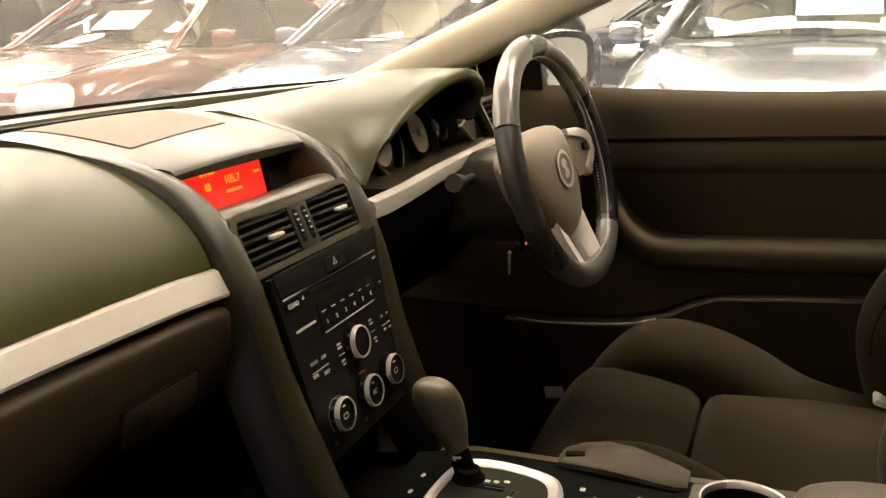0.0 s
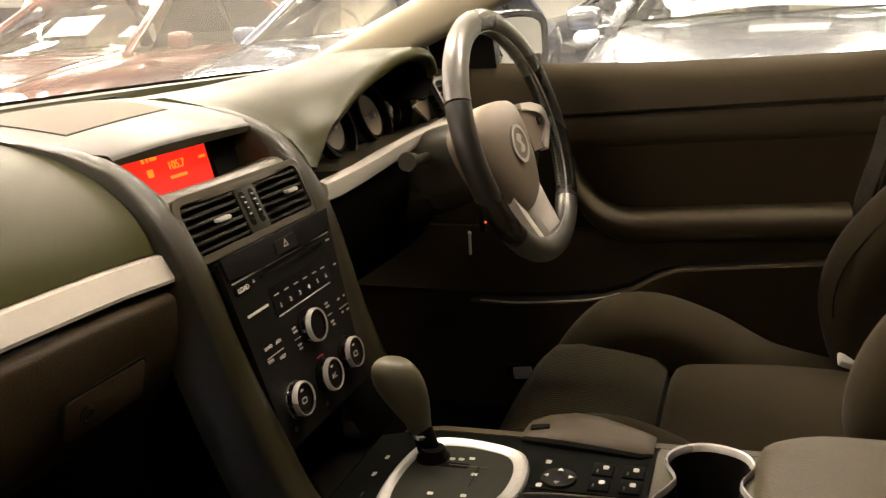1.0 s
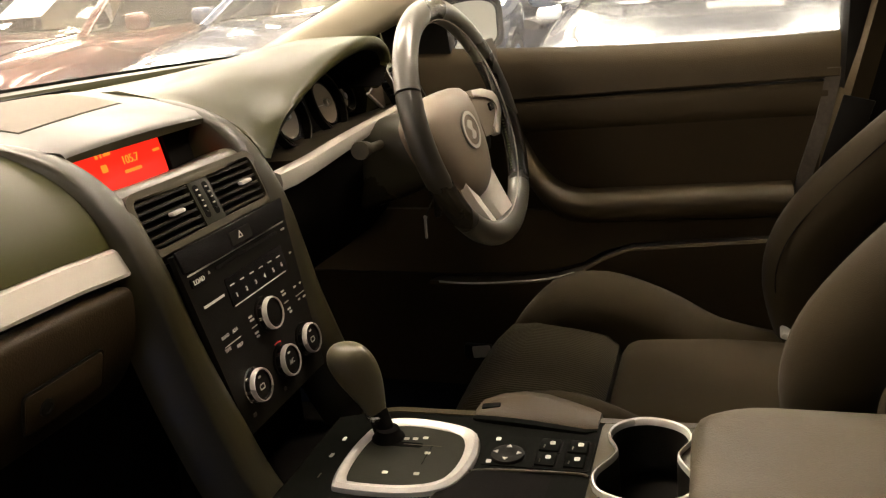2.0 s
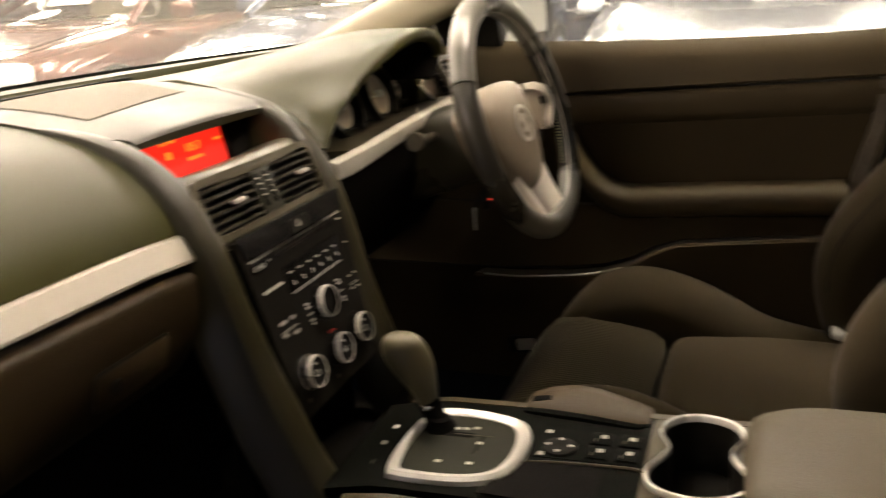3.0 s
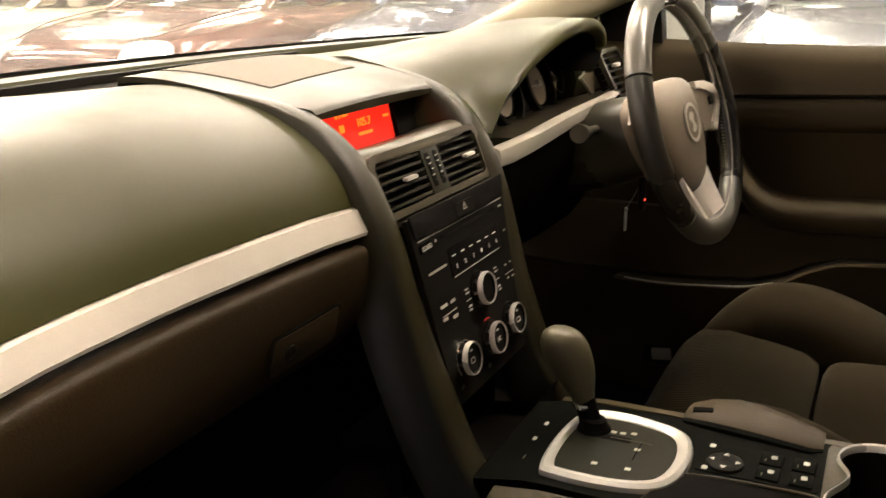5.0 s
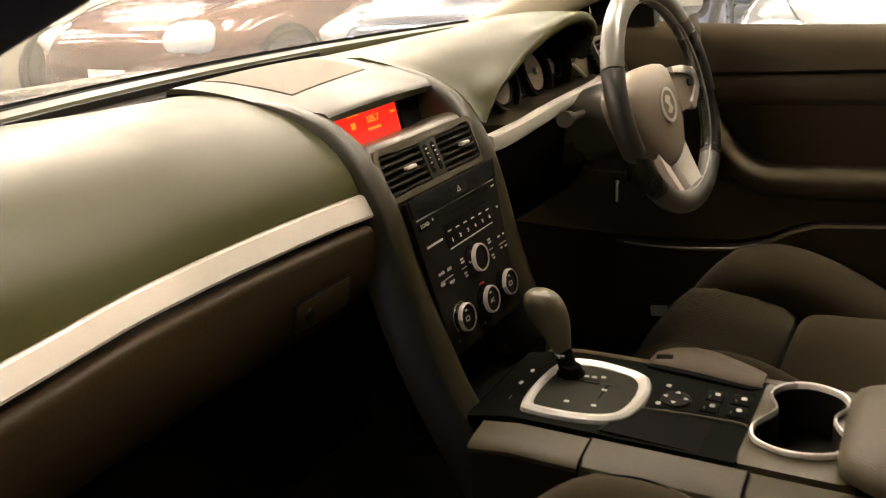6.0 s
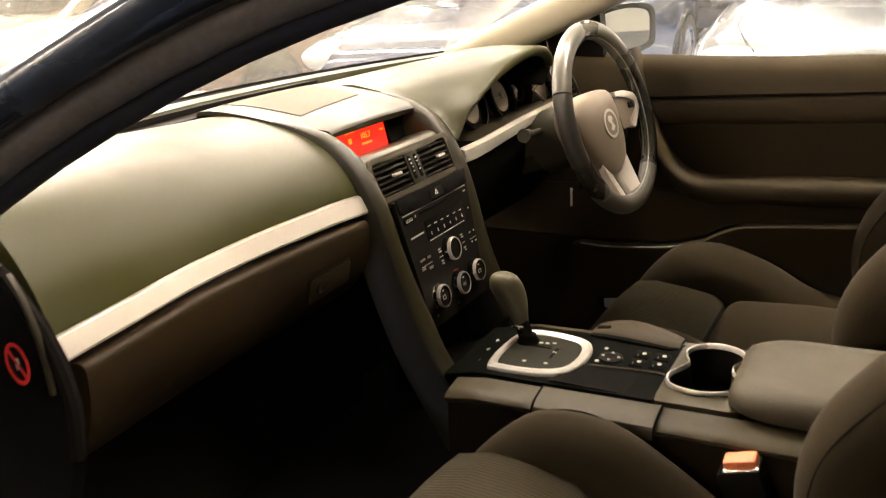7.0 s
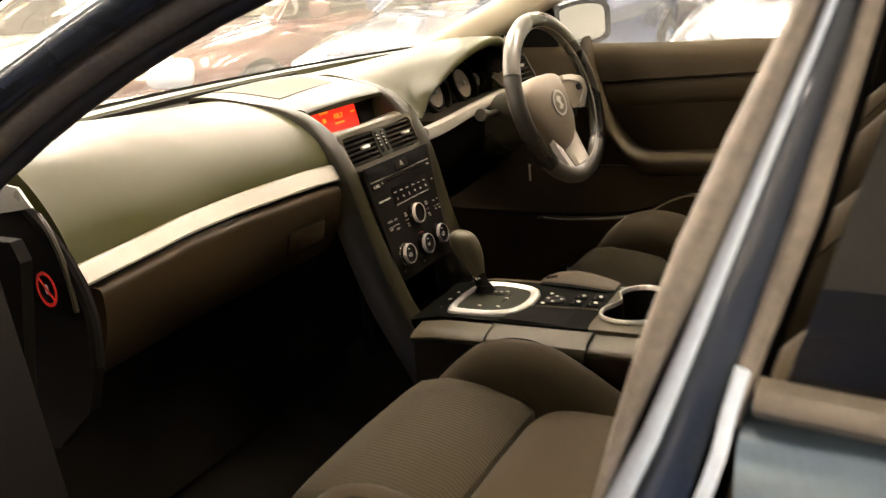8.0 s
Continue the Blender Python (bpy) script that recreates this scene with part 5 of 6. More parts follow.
part("mirror_pane", slab([(x * 0.82, y * 0.8) for x, y in mir_out], 0.003, mm @ Matrix.Translation((0, 0, 0.004))), M_MIRROR, mirror)
part("mirror_arm", sweep([(0.95, 0.2, 0.985), (0.86, 0.24, 0.97), (0.76, 0.3, 0.965)], (0.03, 0.02), 10), M_GLOSSBLACK, mirror)


# ---------------------------------------------------------------- body of the car round the cabin
shell = thing("car_body", "dark blue sedan body with pillars, roof, floor and bonnet", "car", (0, 0, 0.0))


P = smooth_path([(0.72, 0.52, 0.945), (0.70, 0.42, 0.985), (0.685, 0.33, 1.022), (0.665, 0.21, 1.07), (0.645, 0.085, 1.122), (0.61, -0.13, 1.215), (0.58, -0.34, 1.31), (0.56, -0.52, 1.37)], 4)
part("a_pillar", sweep(P, (0.036, 0.04), 16, (0, 0.5, 1), power=2.6), M_PILLARTRIM, shell, "cream windscreen pillar trim")
part("a_pillar_outer", sweep([p + Vector((0.055, 0.01, 0.0)) for p in P], (0.03, 0.035), 12, (0, 0.5, 1)), M_PAINT, shell)


def edge_line(x0, z0, z1, z2):
    """One long edge of the windscreen pillar at the open door, from the dash end up to the roof."""
    pts = []
    for k in range(24):
        y = 0.37 - 0.05 * k
        v = max(y, -0.26)
        pts.append(Vector((x0 - 0.16 * y, y, z0 + z1 * v + z2 * v * v + (v - y) * 0.42)))
    return pts


PILLAR_IN = edge_line(-0.70, 1.076, -0.50, -0.544)
PILLAR_LIP = edge_line(-0.735, 1.105, -0.477, -0.48)
PILLAR_OUT = edge_line(-0.76, 1.123, -0.435, 0.0)


def between(lines, section):
    """A moulding along the pillar: section holds (share of the way between the two lines, metres proud)."""
    rings = []
    for p, q in zip(*lines):
        v = q - p
        n = Vector((-v.z, 0, v.x)).normalized()
        rings.append([p + v * f + n * h for f, h in section])
    return loft(rings)


part("door_seal", between((PILLAR_IN, PILLAR_LIP), ((0.4, -0.012), (0.41, 0.004), (0.48, 0.008), (0.6, 0.0108), (0.74, 0.01), (0.87, 0.0065), (0.95, 0.001), (0.95, -0.012))), M_SEALDARK, shell, "brown-black rubber door seal", angle=75)
part("seal_inner", between((PILLAR_IN, PILLAR_LIP), ((0, -0.004), (0.0, 0.002), (0.07, 0.0055), (0.22, 0.007), (0.36, 0.005), (0.42, 0.0), (0.42, -0.012), (0.05, -0.012))), M_RUBBER, shell, "black inner run of the seal", angle=75)
part("seal_lip", sweep([p + Vector((-0.002, 0, 0.0)) for p in PILLAR_LIP], (0.003, 0.0022), 8, (0, 0.4, 0.9)), M_VENTFRAME, shell, "thin pale lip of the door seal")
part("a_pillar_frame", between((PILLAR_LIP, PILLAR_OUT), ((0.0, -0.002), (0.06, 0.003), (0.2, 0.0065), (0.42, 0.0085), (0.66, 0.008), (0.86, 0.005), (0.96, 0.001), (1.0, -0.005), (0.9, -0.016), (0.05, -0.014))), M_PAINT, shell, "dark blue painted pillar at the open door", angle=75)
part("a_pillar", between((PILLAR_IN, PILLAR_OUT), ((0.06, -0.01), (0.8, -0.013), (0.7, -0.026), (0.35, -0.03), (0.1, -0.024))), M_RUBBER, shell)
part("roof", loft([[(x, y, 1.435 - 0.06 * (x / 0.6) ** 2 - (0.05 if y > -0.3 else 0)) for x in [-0.6 + 0.12 * k for k in range(11)]] for y in (-0.24, -0.4, -0.9, -1.6, -1.9)], closed=False, thick=0.02), M_PAINT, shell)
part("headliner", loft([[(x, y, 1.40 - 0.06 * (x / 0.6) ** 2 - (0.05 if y > -0.3 else 0)) for x in [-0.58 + 0.116 * k for k in range(11)]] for y in (-0.24, -0.4, -0.9, -1.6, -1.9)], closed=False, thick=0.008), M_HEAD, shell)
rows = []
for k in range(9):
    s = k / 8
    z = 0.98 + 0.375 * s
    half = 0.70 - 0.13 * s
    rows.append([(half * j / 8, screen_y(half * j / 8 * 0.95, z) - 0.04 * s * s, z + 0.012 * (1 - (j / 8) ** 2)) for j in range(-8, 9)])
part("windscreen", loft(rows, closed=False, thick=0.004), M_SCREENGLASS, shell).visible_shadow = False
part("windscreen_band", loft([[(x, screen_y(x) + 0.002, 0.991), (x, screen_y(x) - 0.022, 0.998), (x, screen_y(x) - 0.022, 0.994), (x, screen_y(x) + 0.002, 0.986)] for x in xs]), M_GLOSSBLACK, shell)
part("scuttle", loft([[(x, screen_y(x) + 0.01, 0.95), (x, screen_y(x) + 0.09, 0.955), (x, screen_y(x) + 0.16, 0.96), (x, screen_y(x) + 0.16, 0.93), (x, screen_y(x) + 0.01, 0.92)] for x in xs]), M_BLACK, shell)
part("bonnet", loft([[(x, screen_y(x) * 0.6 + y, z - 0.05 * (x / 0.7) ** 2) for y, z in ((0.4, 0.965), (0.6, 0.955), (0.9, 0.92), (1.2, 0.86), (1.35, 0.78), (1.38, 0.7))] for x in [-0.72 + 0.12 * k for k in range(13)]], closed=False, thick=0.02), M_PAINT, shell, "dark glossy bonnet")
part("nose", rbox((0, 1.62, 0.5), (1.7, 0.3, 0.5), 0.12, seg=4), M_PAINT, shell)
for s in (-1, 1):
    part("wing", loft([[(s * 0.72, y, z), (s * 0.82, y, z - 0.03), (s * 0.86, y, z - 0.12), (s * 0.85, y, 0.35), (s * 0.72, y, 0.35)] for y, z in ((0.5, 0.93), (0.9, 0.9), (1.3, 0.85), (1.55, 0.75))]), M_PAINT, shell)
part("floor_pan", rbox((0, -0.5, 0.25), (1.45, 2.6, 0.03), 0.005), M_CARPET, shell)
part("firewall", rbox((0, 0.62, 0.6), (1.4, 0.03, 0.66), 0.005), M_CARPET, shell)
part("sill", sweep([(-0.74, 0.5, 0.32), (-0.74, -0.5, 0.32), (-0.74, -1.6, 0.32)], (0.05, 0.06), 12, power=3), M_PAINT, shell)
part("right_side", join(rbox((0.78, -0.58, 0.54), (0.06, 2.44, 0.74), 0.02), rbox((0.72, -0.56, 1.1), (0.08, 0.12, 0.6), 0.02)), M_BLACK, shell)
part("b_pillar_trim", loft([[(0.665, -0.495 + d, z), (0.70, -0.48 + d, z), (0.74, -0.5 + d, z), (0.72, -0.6 + d, z)] for z, d in ((0.4, 0.02), (0.8, 0.0), (0.95, -0.03), (1.2, -0.08), (1.4, -0.12))]), M_DOOR, shell, "dark brown pillar trim behind the driver door")
part("back_wall", rbox((0, -1.75, 0.75), (1.4, 0.06, 0.9), 0.02), M_CARPET, shell)
# near side pillar and rear door edge: lines that run up the door's front edge, y by height
LINES = {
    "seal_front": ((0.902, -0.477), (0.975, -0.496), (1.042, -0.519), (1.091, -0.540), (1.132, -0.558)),
    "seal_back": ((0.902, -0.482), (0.953, -0.500), (1.043, -0.536), (1.131, -0.567)),
    "frame_front": ((0.906, -0.494), (0.955, -0.514), (1.044, -0.543), (1.131, -0.572)),
    "run_front": ((0.906, -0.521), (0.973, -0.540), (1.045, -0.560), (1.131, -0.581)),
    "run_back": ((0.906, -0.532), (0.975, -0.550), (1.046, -0.571), (1.131, -0.589))}


def edge_y(name, z):
    pts = LINES[name]
    k = next((i for i in range(len(pts) - 2) if z < pts[i + 1][0]), len(pts) - 2)
    (za, ya), (zb, yb) = pts[k], pts[k + 1]
    return ya + (yb - ya) * (z - za) / (zb - za)


def lean_in(z):
    """How far the side leans into the cabin above the belt line."""
    return 0.14 * max(0.0, z - 0.97)


def upright(front, back, x, section, z0=0.45, z1=1.3):
    """A moulding up the door edge between two of its lines; section: (share of the way back, metres outwards)."""
    rings = []
    for k in range(20):
        z = z0 + (z1 - z0) * k / 19
        ya, yb = edge_y(front, z), edge_y(back, z)
        rings.append([(x + lean_in(z) - h, ya + (yb - ya) * f, z) for f, h in section])
    return loft(rings)


ROUND = ((-0.1, -0.012), (-0.08, -0.004), (0.05, 0.003), (0.28, 0.0065), (0.5, 0.0075), (0.72, 0.0065), (0.95, 0.003), (1.08, -0.004), (1.1, -0.012))
part("b_pillar", upright("seal_front", "run_back", -0.845, ((0.1, 0.0), (0.9, 0.0), (1.1, -0.03), (0.9, -0.1), (0.2, -0.1), (-0.05, -0.03))), M_DEEP, shell, "dark pillar behind the passenger door")
part("b_pillar_seal", upright("seal_front", "seal_back", -0.86, ROUND), M_SEAL, shell, "grey-brown rubber seal of the door opening", angle=75)

# near-white blue: the lamp highlight on the frame's edge is put into the colour
M_EDGEGLINT = mat("blue_edge_highlight", (0.66, 0.75, 0.83), 0.25, 0.0, 0, 200, 0.1, coat=1.0)
# the body's dark blue made lighter, with the skin's bright reflections in the colour
M_LITPAINT = mat("lit_blue_paint", (0.15, 0.2, 0.235), 0.2, 0.45, 0, 200, 0.1, coat=1.0)
rear = thing("rear_door", "closed blue rear door with a tinted window", "car door", (-0.86, -1.0, 0.4))


def rear_panel(y):
    return [(-0.84, y, 0.958), (-0.858, y, 0.956), (-0.868, y, 0.95), (-0.874, y, 0.936), (-0.879, y, 0.9), (-0.9, y, 0.7), (-0.885, y, 0.45), (-0.86, y, 0.4), (-0.815, y, 0.6), (-0.815, y, 0.9)]


part("door_skin", loft([rear_panel(y) for y in (-0.545, -0.7, -1.0, -1.6)]), M_LITPAINT, rear, "glossy blue lower door skin, lightened for the light it reflects")
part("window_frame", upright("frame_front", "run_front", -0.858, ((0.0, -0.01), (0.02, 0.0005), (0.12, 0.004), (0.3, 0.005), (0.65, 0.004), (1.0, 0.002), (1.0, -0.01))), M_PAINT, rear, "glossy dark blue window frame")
part("frame_edge", upright("frame_front", "run_front", -0.8585, ((-0.4, -0.008), (-0.36, 0.0), (-0.22, 0.005), (-0.06, 0.0066), (0.08, 0.0062), (0.12, -0.003))), M_EDGEGLINT, rear, "blue edge of the window frame with its highlight painted pale")
part("glass_run", upright("run_front", "run_back", -0.858, ((0.0, -0.008), (0.02, 0.004), (0.25, 0.0065), (0.5, 0.006), (0.8, 0.005), (1.0, 0.001), (1.0, -0.008)), 0.955), M_SEAL, rear, "grey-brown rubber glass run")
# the corner's bright glint is painted with the same pale colour
part("frame_corner", sweep(smooth_path([(-0.866, edge_y("run_front", 0.985) - 0.003, 0.985), (-0.869, edge_y("run_front", 0.965) - 0.004, 0.965), (-0.874, edge_y("run_front", 0.945) - 0.006, 0.945), (-0.877, edge_y("run_front", 0.915) - 0.006, 0.915)], 3), (0.0028, 0.0035), 10, (0, 1, 0)), M_EDGEGLINT, rear, "lower corner of the frame with its glint painted pale")
part("belt_trim", loft([[(-0.85, y, z + 0.008), (-0.864, y, z + 0.0085), (-0.868, y, z + 0.005), (-0.869, y, z + 0.001), (-0.867, y, z - 0.003), (-0.85, y, z - 0.0035)] for y, z in ((-0.551, 0.967), (-0.75, 0.954), (-1.1, 0.94), (-1.5, 0.93))]), M_SEALDARK, rear, "dull brown belt moulding")
part("side_window", loft([[(-0.853, y, 0.93), (-0.803, y - 0.1, 1.3), (-0.807, y - 0.1, 1.3), (-0.857, y, 0.93)] for y in (-0.55, -0.9, -1.5)]), M_TINT, rear)

# open passenger door, hinged at the front
pdoor = thing("passenger_door", "opened dark blue passenger door with black inner trim", "car door", (-0.8, 0.33, 0.4))
hm = Matrix.Translation((-0.752, 0.13, 0.0)) @ Euler((0, 0, radians(-72))).to_matrix().to_4x4()       # x out of the car when shut, -y along the door
dp = lambda x, y, z: hm @ Vector((x, y, z))
part("inner_trim", loft([[dp(0.03, y, 0.42), dp(0.035, y, 0.7), dp(0.02, y, 0.93), dp(-0.01, y, 0.97), dp(-0.03, y, 0.97), dp(-0.03, y, 0.42)] for y in (-0.02, -0.4, -0.95)]), M_DEEP, pdoor, "black inner door trim")
part("door_skin", loft([[dp(-0.03, y, 0.40), dp(-0.03, y, 0.975), dp(-0.06, y, 0.95), dp(-0.09, y, 0.8), dp(-0.09, y, 0.45)] for y in (-0.0, -0.4, -1.0)]), M_PAINT, pdoor)
hinge = part("hinge_panel", loft([[(x, 0.115, 0.93), (x, 0.14, 0.845), (x, 0.168, 0.757), (x, 0.31, 0.73), (x, 0.31, 0.95), (x, 0.123, 0.95)] for x in (-0.735, -0.722)]), M_DEEP, pdoor, "dark brown panel at the door hinge")
for k in range(6):
    part("louvre", rbox((-0.737, 0.188 - 0.002 * k, 0.935 - 0.0075 * k), (0.004, 0.05, 0.0032), 0.001), M_DEEP, hinge)
part("louvre_ledge", rbox((-0.7375, 0.182, 0.884), (0.005, 0.05, 0.003), 0.001), M_VENTFRAME, hinge)
part("door_handle", rbox(dp(0.04, -0.2, 0.82), (0.02, 0.1, 0.015), 0.005, hm.to_3x3()), M_CHROME, pdoor)
part("window_frame", sweep([dp(-0.03, -0.03, 0.97), dp(0.03, -0.5, 1.32), dp(0.06, -0.9, 1.36), dp(0.0, -1.0, 0.97)], (0.012, 0.015), 8), M_GLOSSBLACK, pdoor)

# ---------------------------------------------------------------- showroom
M_FLOOR = mat("painted_floor", (0.02, 0.04, 0.11), 0.35, 0, 0.1, 60, 0.12, blotch=2)
M_LINE = mat("line_paint", (0.7, 0.68, 0.6), 0.5, blotch=3)
M_WALL = mat("showroom_wall", (0.78, 0.75, 0.68), 0.8, 0, 0.1, 80, 0.05, blotch=1)
M_CEIL = mat("ceiling_paint", (0.72, 0.7, 0.64), 0.9, 0, 0.1, 80, 0.05, blotch=1)
bm = bmesh.new()
for x, y in ((-12, -12), (24, -12), (24, 20), (-12, 20)):
    bm.verts.new((x, y, 0))
bm.faces.new(bm.verts)
tagged(part("floor", bm, M_FLOOR, None, "glossy blue painted showroom floor"), category="floor", kind="structure")
for i, x in enumerate((1.6, 9.6)):
    tagged(part("floor_line", rbox((x, 2.0, 0.002), (0.1, 24, 0.004), 0), M_LINE, None, "pale painted line on the blue floor"), category="floor line", kind="structure")
for nm, c, s in (("wall_north", (6, 20.1, 2.1), (36.4, 0.2, 4.2)), ("wall_south", (6, -12.1, 2.1), (36.4, 0.2, 4.2)), ("wall_east", (24.1, 4, 2.1), (0.2, 32, 4.2)), ("wall_west", (-12.1, 4, 2.1), (0.2, 32, 4.2))):
    tagged(part(nm, rbox(c, s, 0.01), M_WALL, None, "plain white showroom wall"), category="wall", kind="structure")
ribs = [rbox((6, 4, 4.1), (36, 32, 0.1), 0.01)] + [rbox((6, -11.6 + 0.8 * k, 4.03), (36, 0.28, 0.06), 0) for k in range(40)]
tagged(part("ceiling", join(*ribs), M_CEIL, None, "white ribbed showroom ceiling"), category="ceiling", kind="structure")
first = thing("ceiling_light", "long fluorescent ceiling light with a bright diffuser", "ceiling light", (0, 0, 3.9), "showroom ceiling lights")
part("light_tray", rbox((0, 0, 4.0), (0.5, 2.6, 0.1), 0.01), M_WHITE, first)
part("diffuser", rbox((0, 0, 3.945), (0.44, 2.5, 0.02), 0.004), M_TUBE, first)
spots = [(x, y) for x in (0.9, 4.5, 8.5, 13.0, 18.0) for y in (1.8, 7.0, 11.0, 16.0)] + [(1.2, -1.5), (6.3, -0.5), (8.5, -2.5), (13.0, -2.5), (18.0, -2.5), (-1.3, 5.2), (3.4, 4.4), (2.8, 9.0), (6.5, 5.0), (6.5, 9.0), (-5.0, -9.0), (-9.0, 2.0), (-1.7, -2.8), (-8.0, 7.5), (-11.0, 11.5)]
for i, (x, y) in enumerate(spots):
    if i:
        copy_thing(first, Matrix.Translation((x, y, 3.9)))
first.location = (spots[0][0], spots[0][1], 3.9)


# ---------------------------------------------------------------- other cars
def showroom_car(label, paint, at, heading, sticker=False):
    """A parked saloon that faces its own -y before it is turned by heading; at: the middle of its nose on the floor."""
    ob = thing("parked_car", label, "car", (0, 0, 0), "parked cars")
    sec = [  # y from the nose, half width, top height, sill
        (0.0, 0.55, 0.58, 0.3), (0.04, 0.68, 0.66, 0.22), (0.15, 0.80, 0.73, 0.2), (0.4, 0.87, 0.81, 0.2), (0.8, 0.89, 0.88, 0.2), (1.15, 0.9, 0.93, 0.2), (1.35, 0.9, 0.945, 0.2), (2.0, 0.9, 0.93, 0.2), (3.2, 0.9, 0.95, 0.2), (3.8, 0.88, 0.98, 0.22), (4.4, 0.82, 0.96, 0.25), (4.55, 0.7, 0.8, 0.3)]
    pts = [smooth_path([(v[k], 0, 0) for v in sec], 3) for k in range(4)]
    rings = []
    for i in range(len(pts[0])):
        y, w, t, b = (q[i].x for q in pts)
        half = [(0.0, t + 0.03), (w * 0.35, t + 0.026), (w * 0.62, t + 0.016), (w * 0.76, t + 0.006), (w * 0.9, t - 0.02), (w * 0.985, t - 0.1), (w, t - 0.22), (w * 0.985, (t + b) / 2 - 0.05), (w * 0.97, b + 0.06), (w * 0.9, b)]
        rings.append([(x, y, z) for x, z in half] + [(-x, y, z) for x, z in reversed(half[1:])])
    part("body", loft(rings), paint, ob)
    for s in (-1, 1):
        hl = part("headlight", pillow((s * 0.66, 0.17, 0.67), (0.17, 0.14, 0.075), 0.6, Euler((radians(25), 0, radians(s * 28))).to_matrix(), 20, 10), M_LENS, ob, "clear headlight lens")
        part("bonnet_gap", sweep(smooth_path([(s * 0.52, 0.12, 0.755), (s * 0.66, 0.5, 0.852), (s * 0.7, 0.9, 0.915), (s * 0.7, 1.25, 0.955)], 4), (0.004, 0.004), 6), M_GLOSSBLACK, ob)
        for y in (0.85, 3.65):
            wm = Matrix.Translation((s * 0.82, y, 0.32)) @ Euler((0, radians(90 * s), 0)).to_matrix().to_4x4()
            w = part("wheel", lathe([(0.2, -0.1), (0.32, -0.1), (0.325, 0.0), (0.32, 0.085), (0.24, 0.09), (0.2, 0.075)], wm, 28), M_TYRE, ob, "black tyre on a silver rim")
            part("rim", lathe([(0.0, 0.03), (0.06, 0.06), (0.2, 0.07), (0.22, 0.088), (0.235, 0.088), (0.235, 0.05), (0.0, 0.01)], wm, 10), M_CHROME, w)
            part("wheel_arch", lathe([(0.33, 0.03), (0.375, 0.03), (0.375, 0.088), (0.33, 0.088)], wm, 28), M_GLOSSBLACK, ob)
        mp = (s * 0.98, 1.55, 1.0)
        part("wing_mirror", pillow(mp, (0.1, 0.05, 0.065), 0.6, nu=16, nv=10), paint, ob)
        part("pillar", sweep([(s * 0.78, 1.2, 0.93), (s * 0.62, 1.95, 1.36), (s * 0.58, 2.1, 1.39)], (0.035, 0.03), 10), paint, ob)
        part("rear_pillar", sweep([(s * 0.6, 3.1, 1.38), (s * 0.72, 3.9, 0.98)], (0.05, 0.07), 10), paint, ob)
        part("mid_pillar", sweep([(s * 0.8, 2.55, 0.93), (s * 0.62, 2.6, 1.38)], (0.03, 0.05), 8), M_GLOSSBLACK, ob)
        part("side_window", loft([[(s * 0.83, 1.4, 0.94), (s * 0.83, 3.6, 0.96), (s * 0.835, 3.6, 0.96), (s * 0.835, 1.4, 0.94)], [(s * 0.62, 2.1, 1.36), (s * 0.62, 3.1, 1.37), (s * 0.625, 3.1, 1.37), (s * 0.625, 2.1, 1.36)]]), M_TINT, ob).visible_shadow = False
        part("seat", pillow((s * 0.36, 2.45, 0.95), (0.24, 0.1, 0.36), 0.5, nu=18, nv=12), M_BEIGE, ob)
        part("headrest", pillow((s * 0.36, 2.52, 1.28), (0.13, 0.06, 0.08), 0.6, nu=14, nv=8), M_BEIGE, ob)
    part("roof", loft([[(x, y, z - 0.07 * (x / 0.62) ** 2) for x in [-0.62 + 0.155 * k for k in range(9)]] for y, z in ((1.95, 1.40), (2.2, 1.435), (2.7, 1.445), (3.1, 1.42), (3.25, 1.38))], closed=False, thick=0.03), paint, ob)
    part("windscreen", loft([[(x * 0.78, 1.2 + 0.1 * x * x, 0.955), (x * 0.6, 1.97 + 0.03 * x * x, 1.385 - 0.05 * x * x), (x * 0.6, 1.976 + 0.03 * x * x, 1.385 - 0.05 * x * x), (x * 0.78, 1.206 + 0.1 * x * x, 0.955)] for x in [-1 + 0.25 * k for k in range(9)]]), M_GLASS, ob).visible_shadow = False
    part("rear_window", loft([[(x * 0.6, 3.2, 1.38), (x * 0.7, 3.85, 1.0), (x * 0.7, 3.856, 1.0), (x * 0.6, 3.206, 1.38)] for x in (-1, 0, 1)]), M_TINT, ob).visible_shadow = False
    part("dash_top", loft([[(x, 1.3, 0.95), (x, 1.6, 0.97), (x, 1.75, 0.93), (x, 1.8, 0.7), (x, 1.3, 0.7)] for x in (-0.74, 0, 0.74)]), M_ARM, ob)
    sp = Matrix.Translation((-0.36, 1.83, 0.98)) @ Euler((radians(65), 0, 0)).to_matrix().to_4x4()
    part("steering_rim", sweep([sp @ Vector((0.185 * math.cos(radians(a)), 0.185 * math.sin(radians(a)), 0)) for a in range(0, 360, 15)], (0.014, 0.014), 8, cyclic=True), M_LEATHER, ob)
    for a, b in ((-0.62, 0.02), (0.05, 0.62)):
        part("wiper", sweep([(a, 1.2, 0.975), ((a + b) / 2, 1.17, 0.985), (b, 1.24, 0.985)], (0.007, 0.007), 6), M_GLOSSBLACK, ob)
    part("grille", rbox((0, 0.035, 0.52), (0.8, 0.06, 0.14), 0.03), M_GLOSSBLACK, ob)
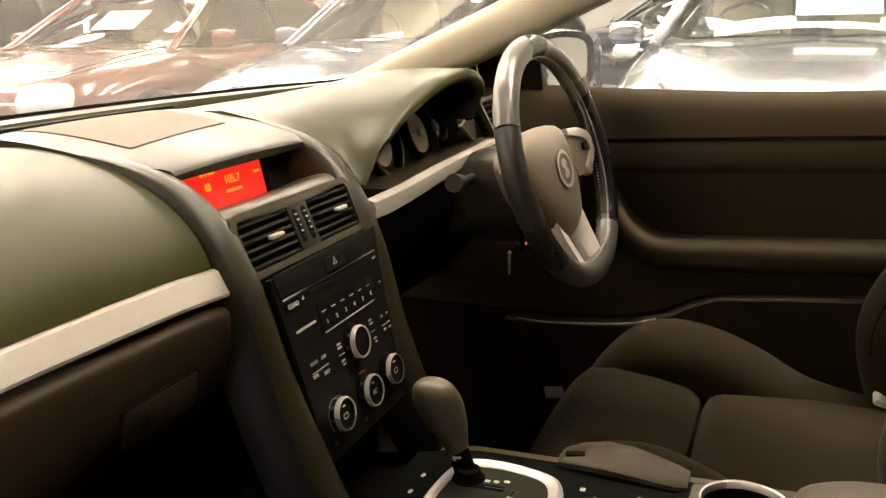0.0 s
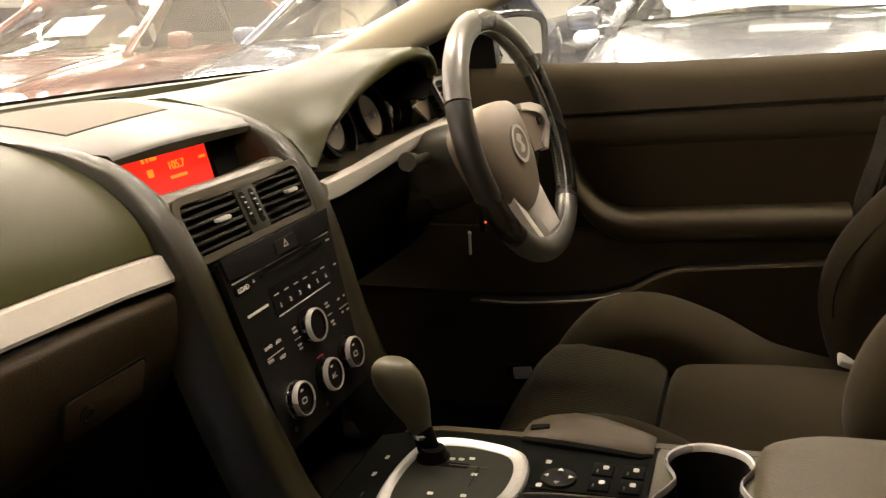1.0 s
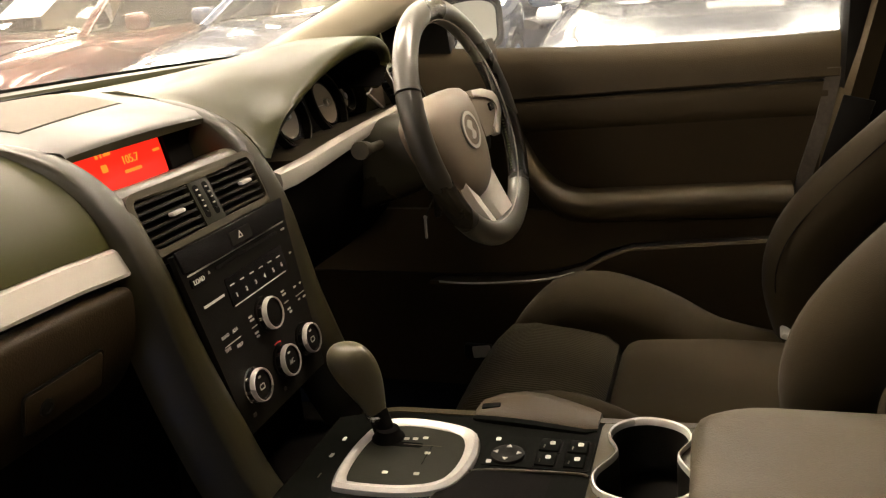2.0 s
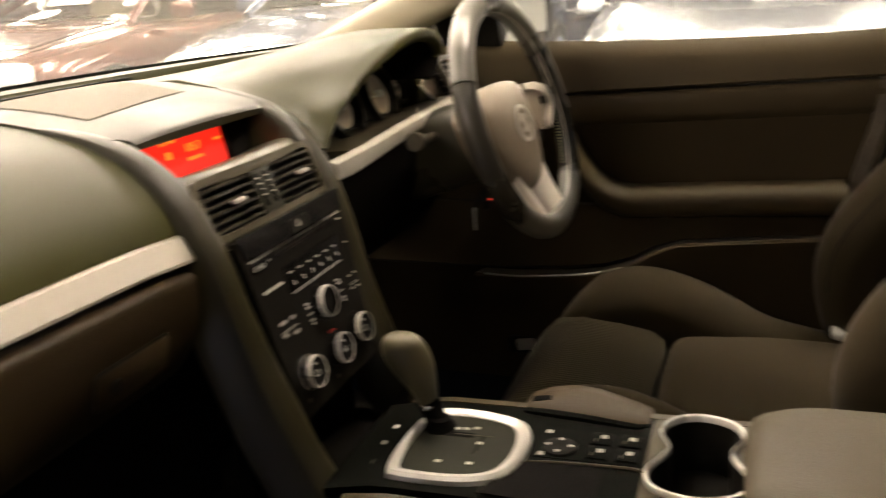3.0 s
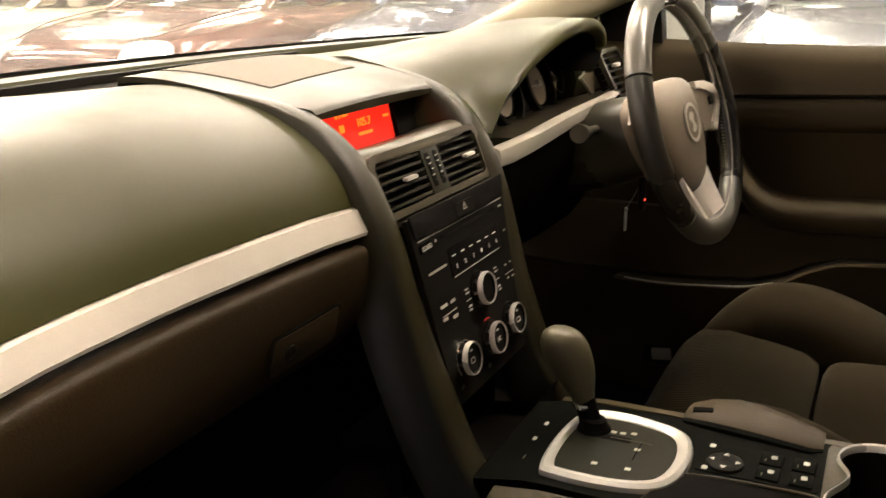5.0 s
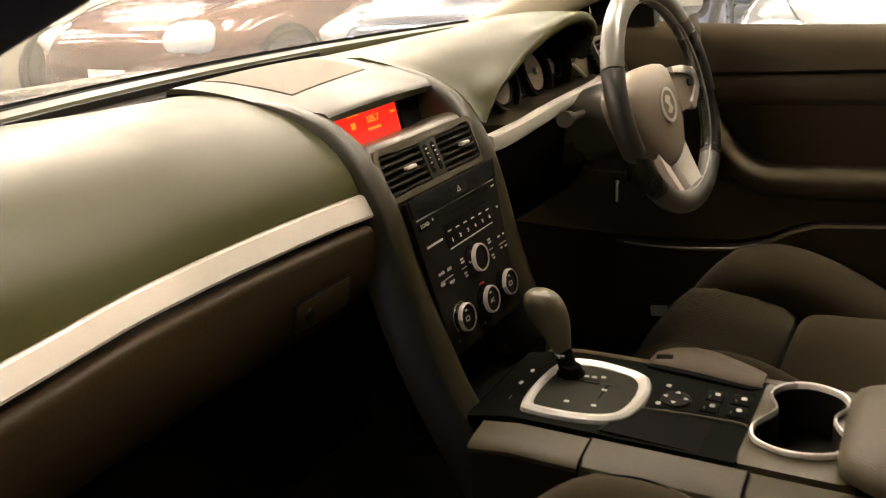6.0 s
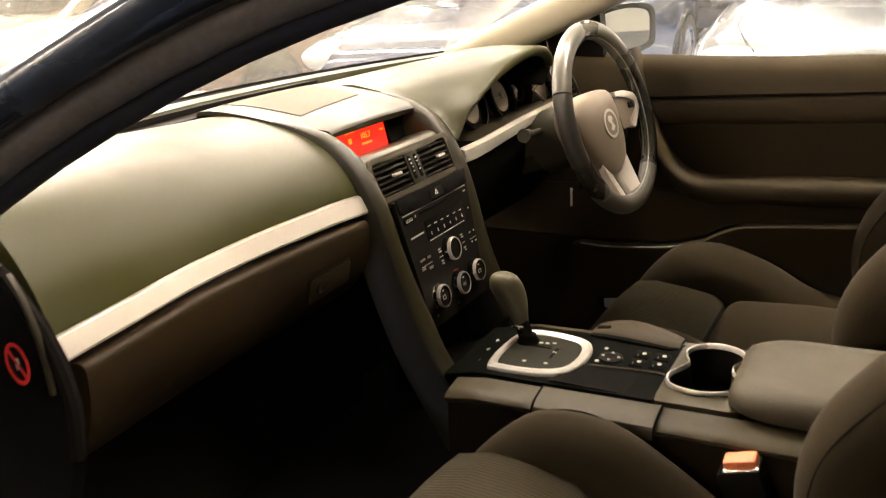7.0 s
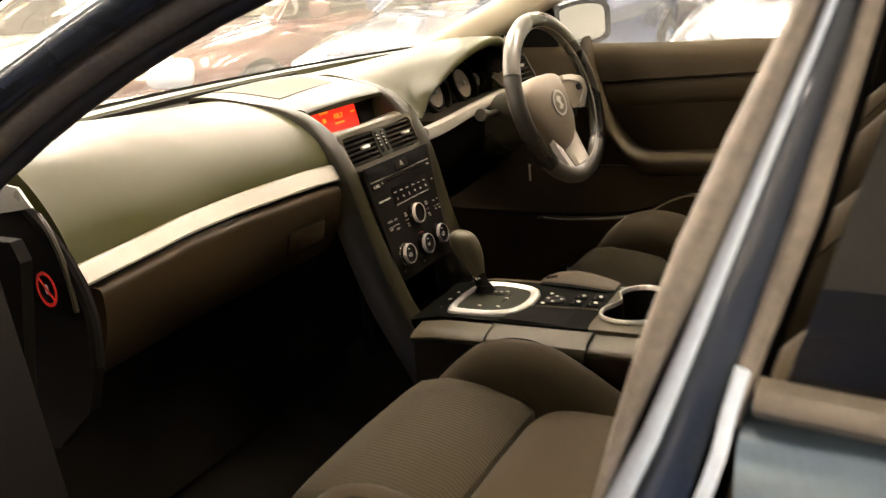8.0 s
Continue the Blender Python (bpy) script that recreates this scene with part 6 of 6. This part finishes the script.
    part("number_plate", rbox((0, 0.0, 0.42), (0.37, 0.012, 0.12), 0.003), M_PAPER, ob)
    if sticker:
        part("price_sheet", loft([[(x, 1.39, 1.08), (x, 1.62, 1.21), (x, 1.622, 1.208), (x, 1.392, 1.078)] for x in (-0.1, 0.3)]), M_PAPER, ob, "white price sheet behind the windscreen")
    ob.matrix_basis = Matrix.Translation((*at, 0)) @ Matrix.Rotation(radians(heading), 4, "Z")
    return ob


M_LENS = mat("headlight_lens", (0.85, 0.86, 0.85), 0.08, 0.3, 0, 30, 0.1, coat=1)
M_TYRE = mat("tyre_rubber", (0.02, 0.02, 0.02), 0.7, 0, 0.3, 200, 0.2)
M_BEIGE = mat("beige_upholstery", (0.35, 0.3, 0.22), 0.8, 0, 0.3, 400, 0.1)


def carpaint(name, col, metal=0.4):
    return mat(name, col, 0.2, metal, 0, 200, 0.05, coat=1.0, blotch=2, rvary=0.03)


ROW = (
    ("silver saloon with a glossy bonnet facing the driver side", "silver_car_paint", (0.34, 0.34, 0.37), (2.7, -0.37), -90, True),
    ("dark slate blue saloon parked next in the row", "pale_blue_paint", (0.075, 0.095, 0.16), (3.4, 2.3), -90, False),
    ("maroon saloon with a white price sheet on its windscreen", "maroon_paint", (0.16, 0.066, 0.054), (3.0, 4.55), -90, True),
    ("champagne saloon at the end of the row", "champagne_paint", (0.68, 0.6, 0.5), (2.9, 6.95), -90, False),
    ("orange-red saloon parked far ahead", "orange_red_paint", (0.5, 0.12, 0.05), (2.7, 9.3), -90, False),
    ("black saloon on the far side of the blue floor", "black_paint", (0.012, 0.012, 0.018), (11.0, 2.4), -125, False),
    ("grey saloon on the far side of the blue floor", "grey_paint", (0.35, 0.34, 0.33), (12.6, 0.9), -110, False),
    ("white saloon on the far side of the blue floor", "white_paint", (0.75, 0.74, 0.7), (12.5, 5.6), -100, False))
for label, pname, col, spot, turn, sheet in ROW:
    showroom_car(label, carpaint(pname, col, 0.8 if "silver" in pname else 0.4), spot, turn, sheet)
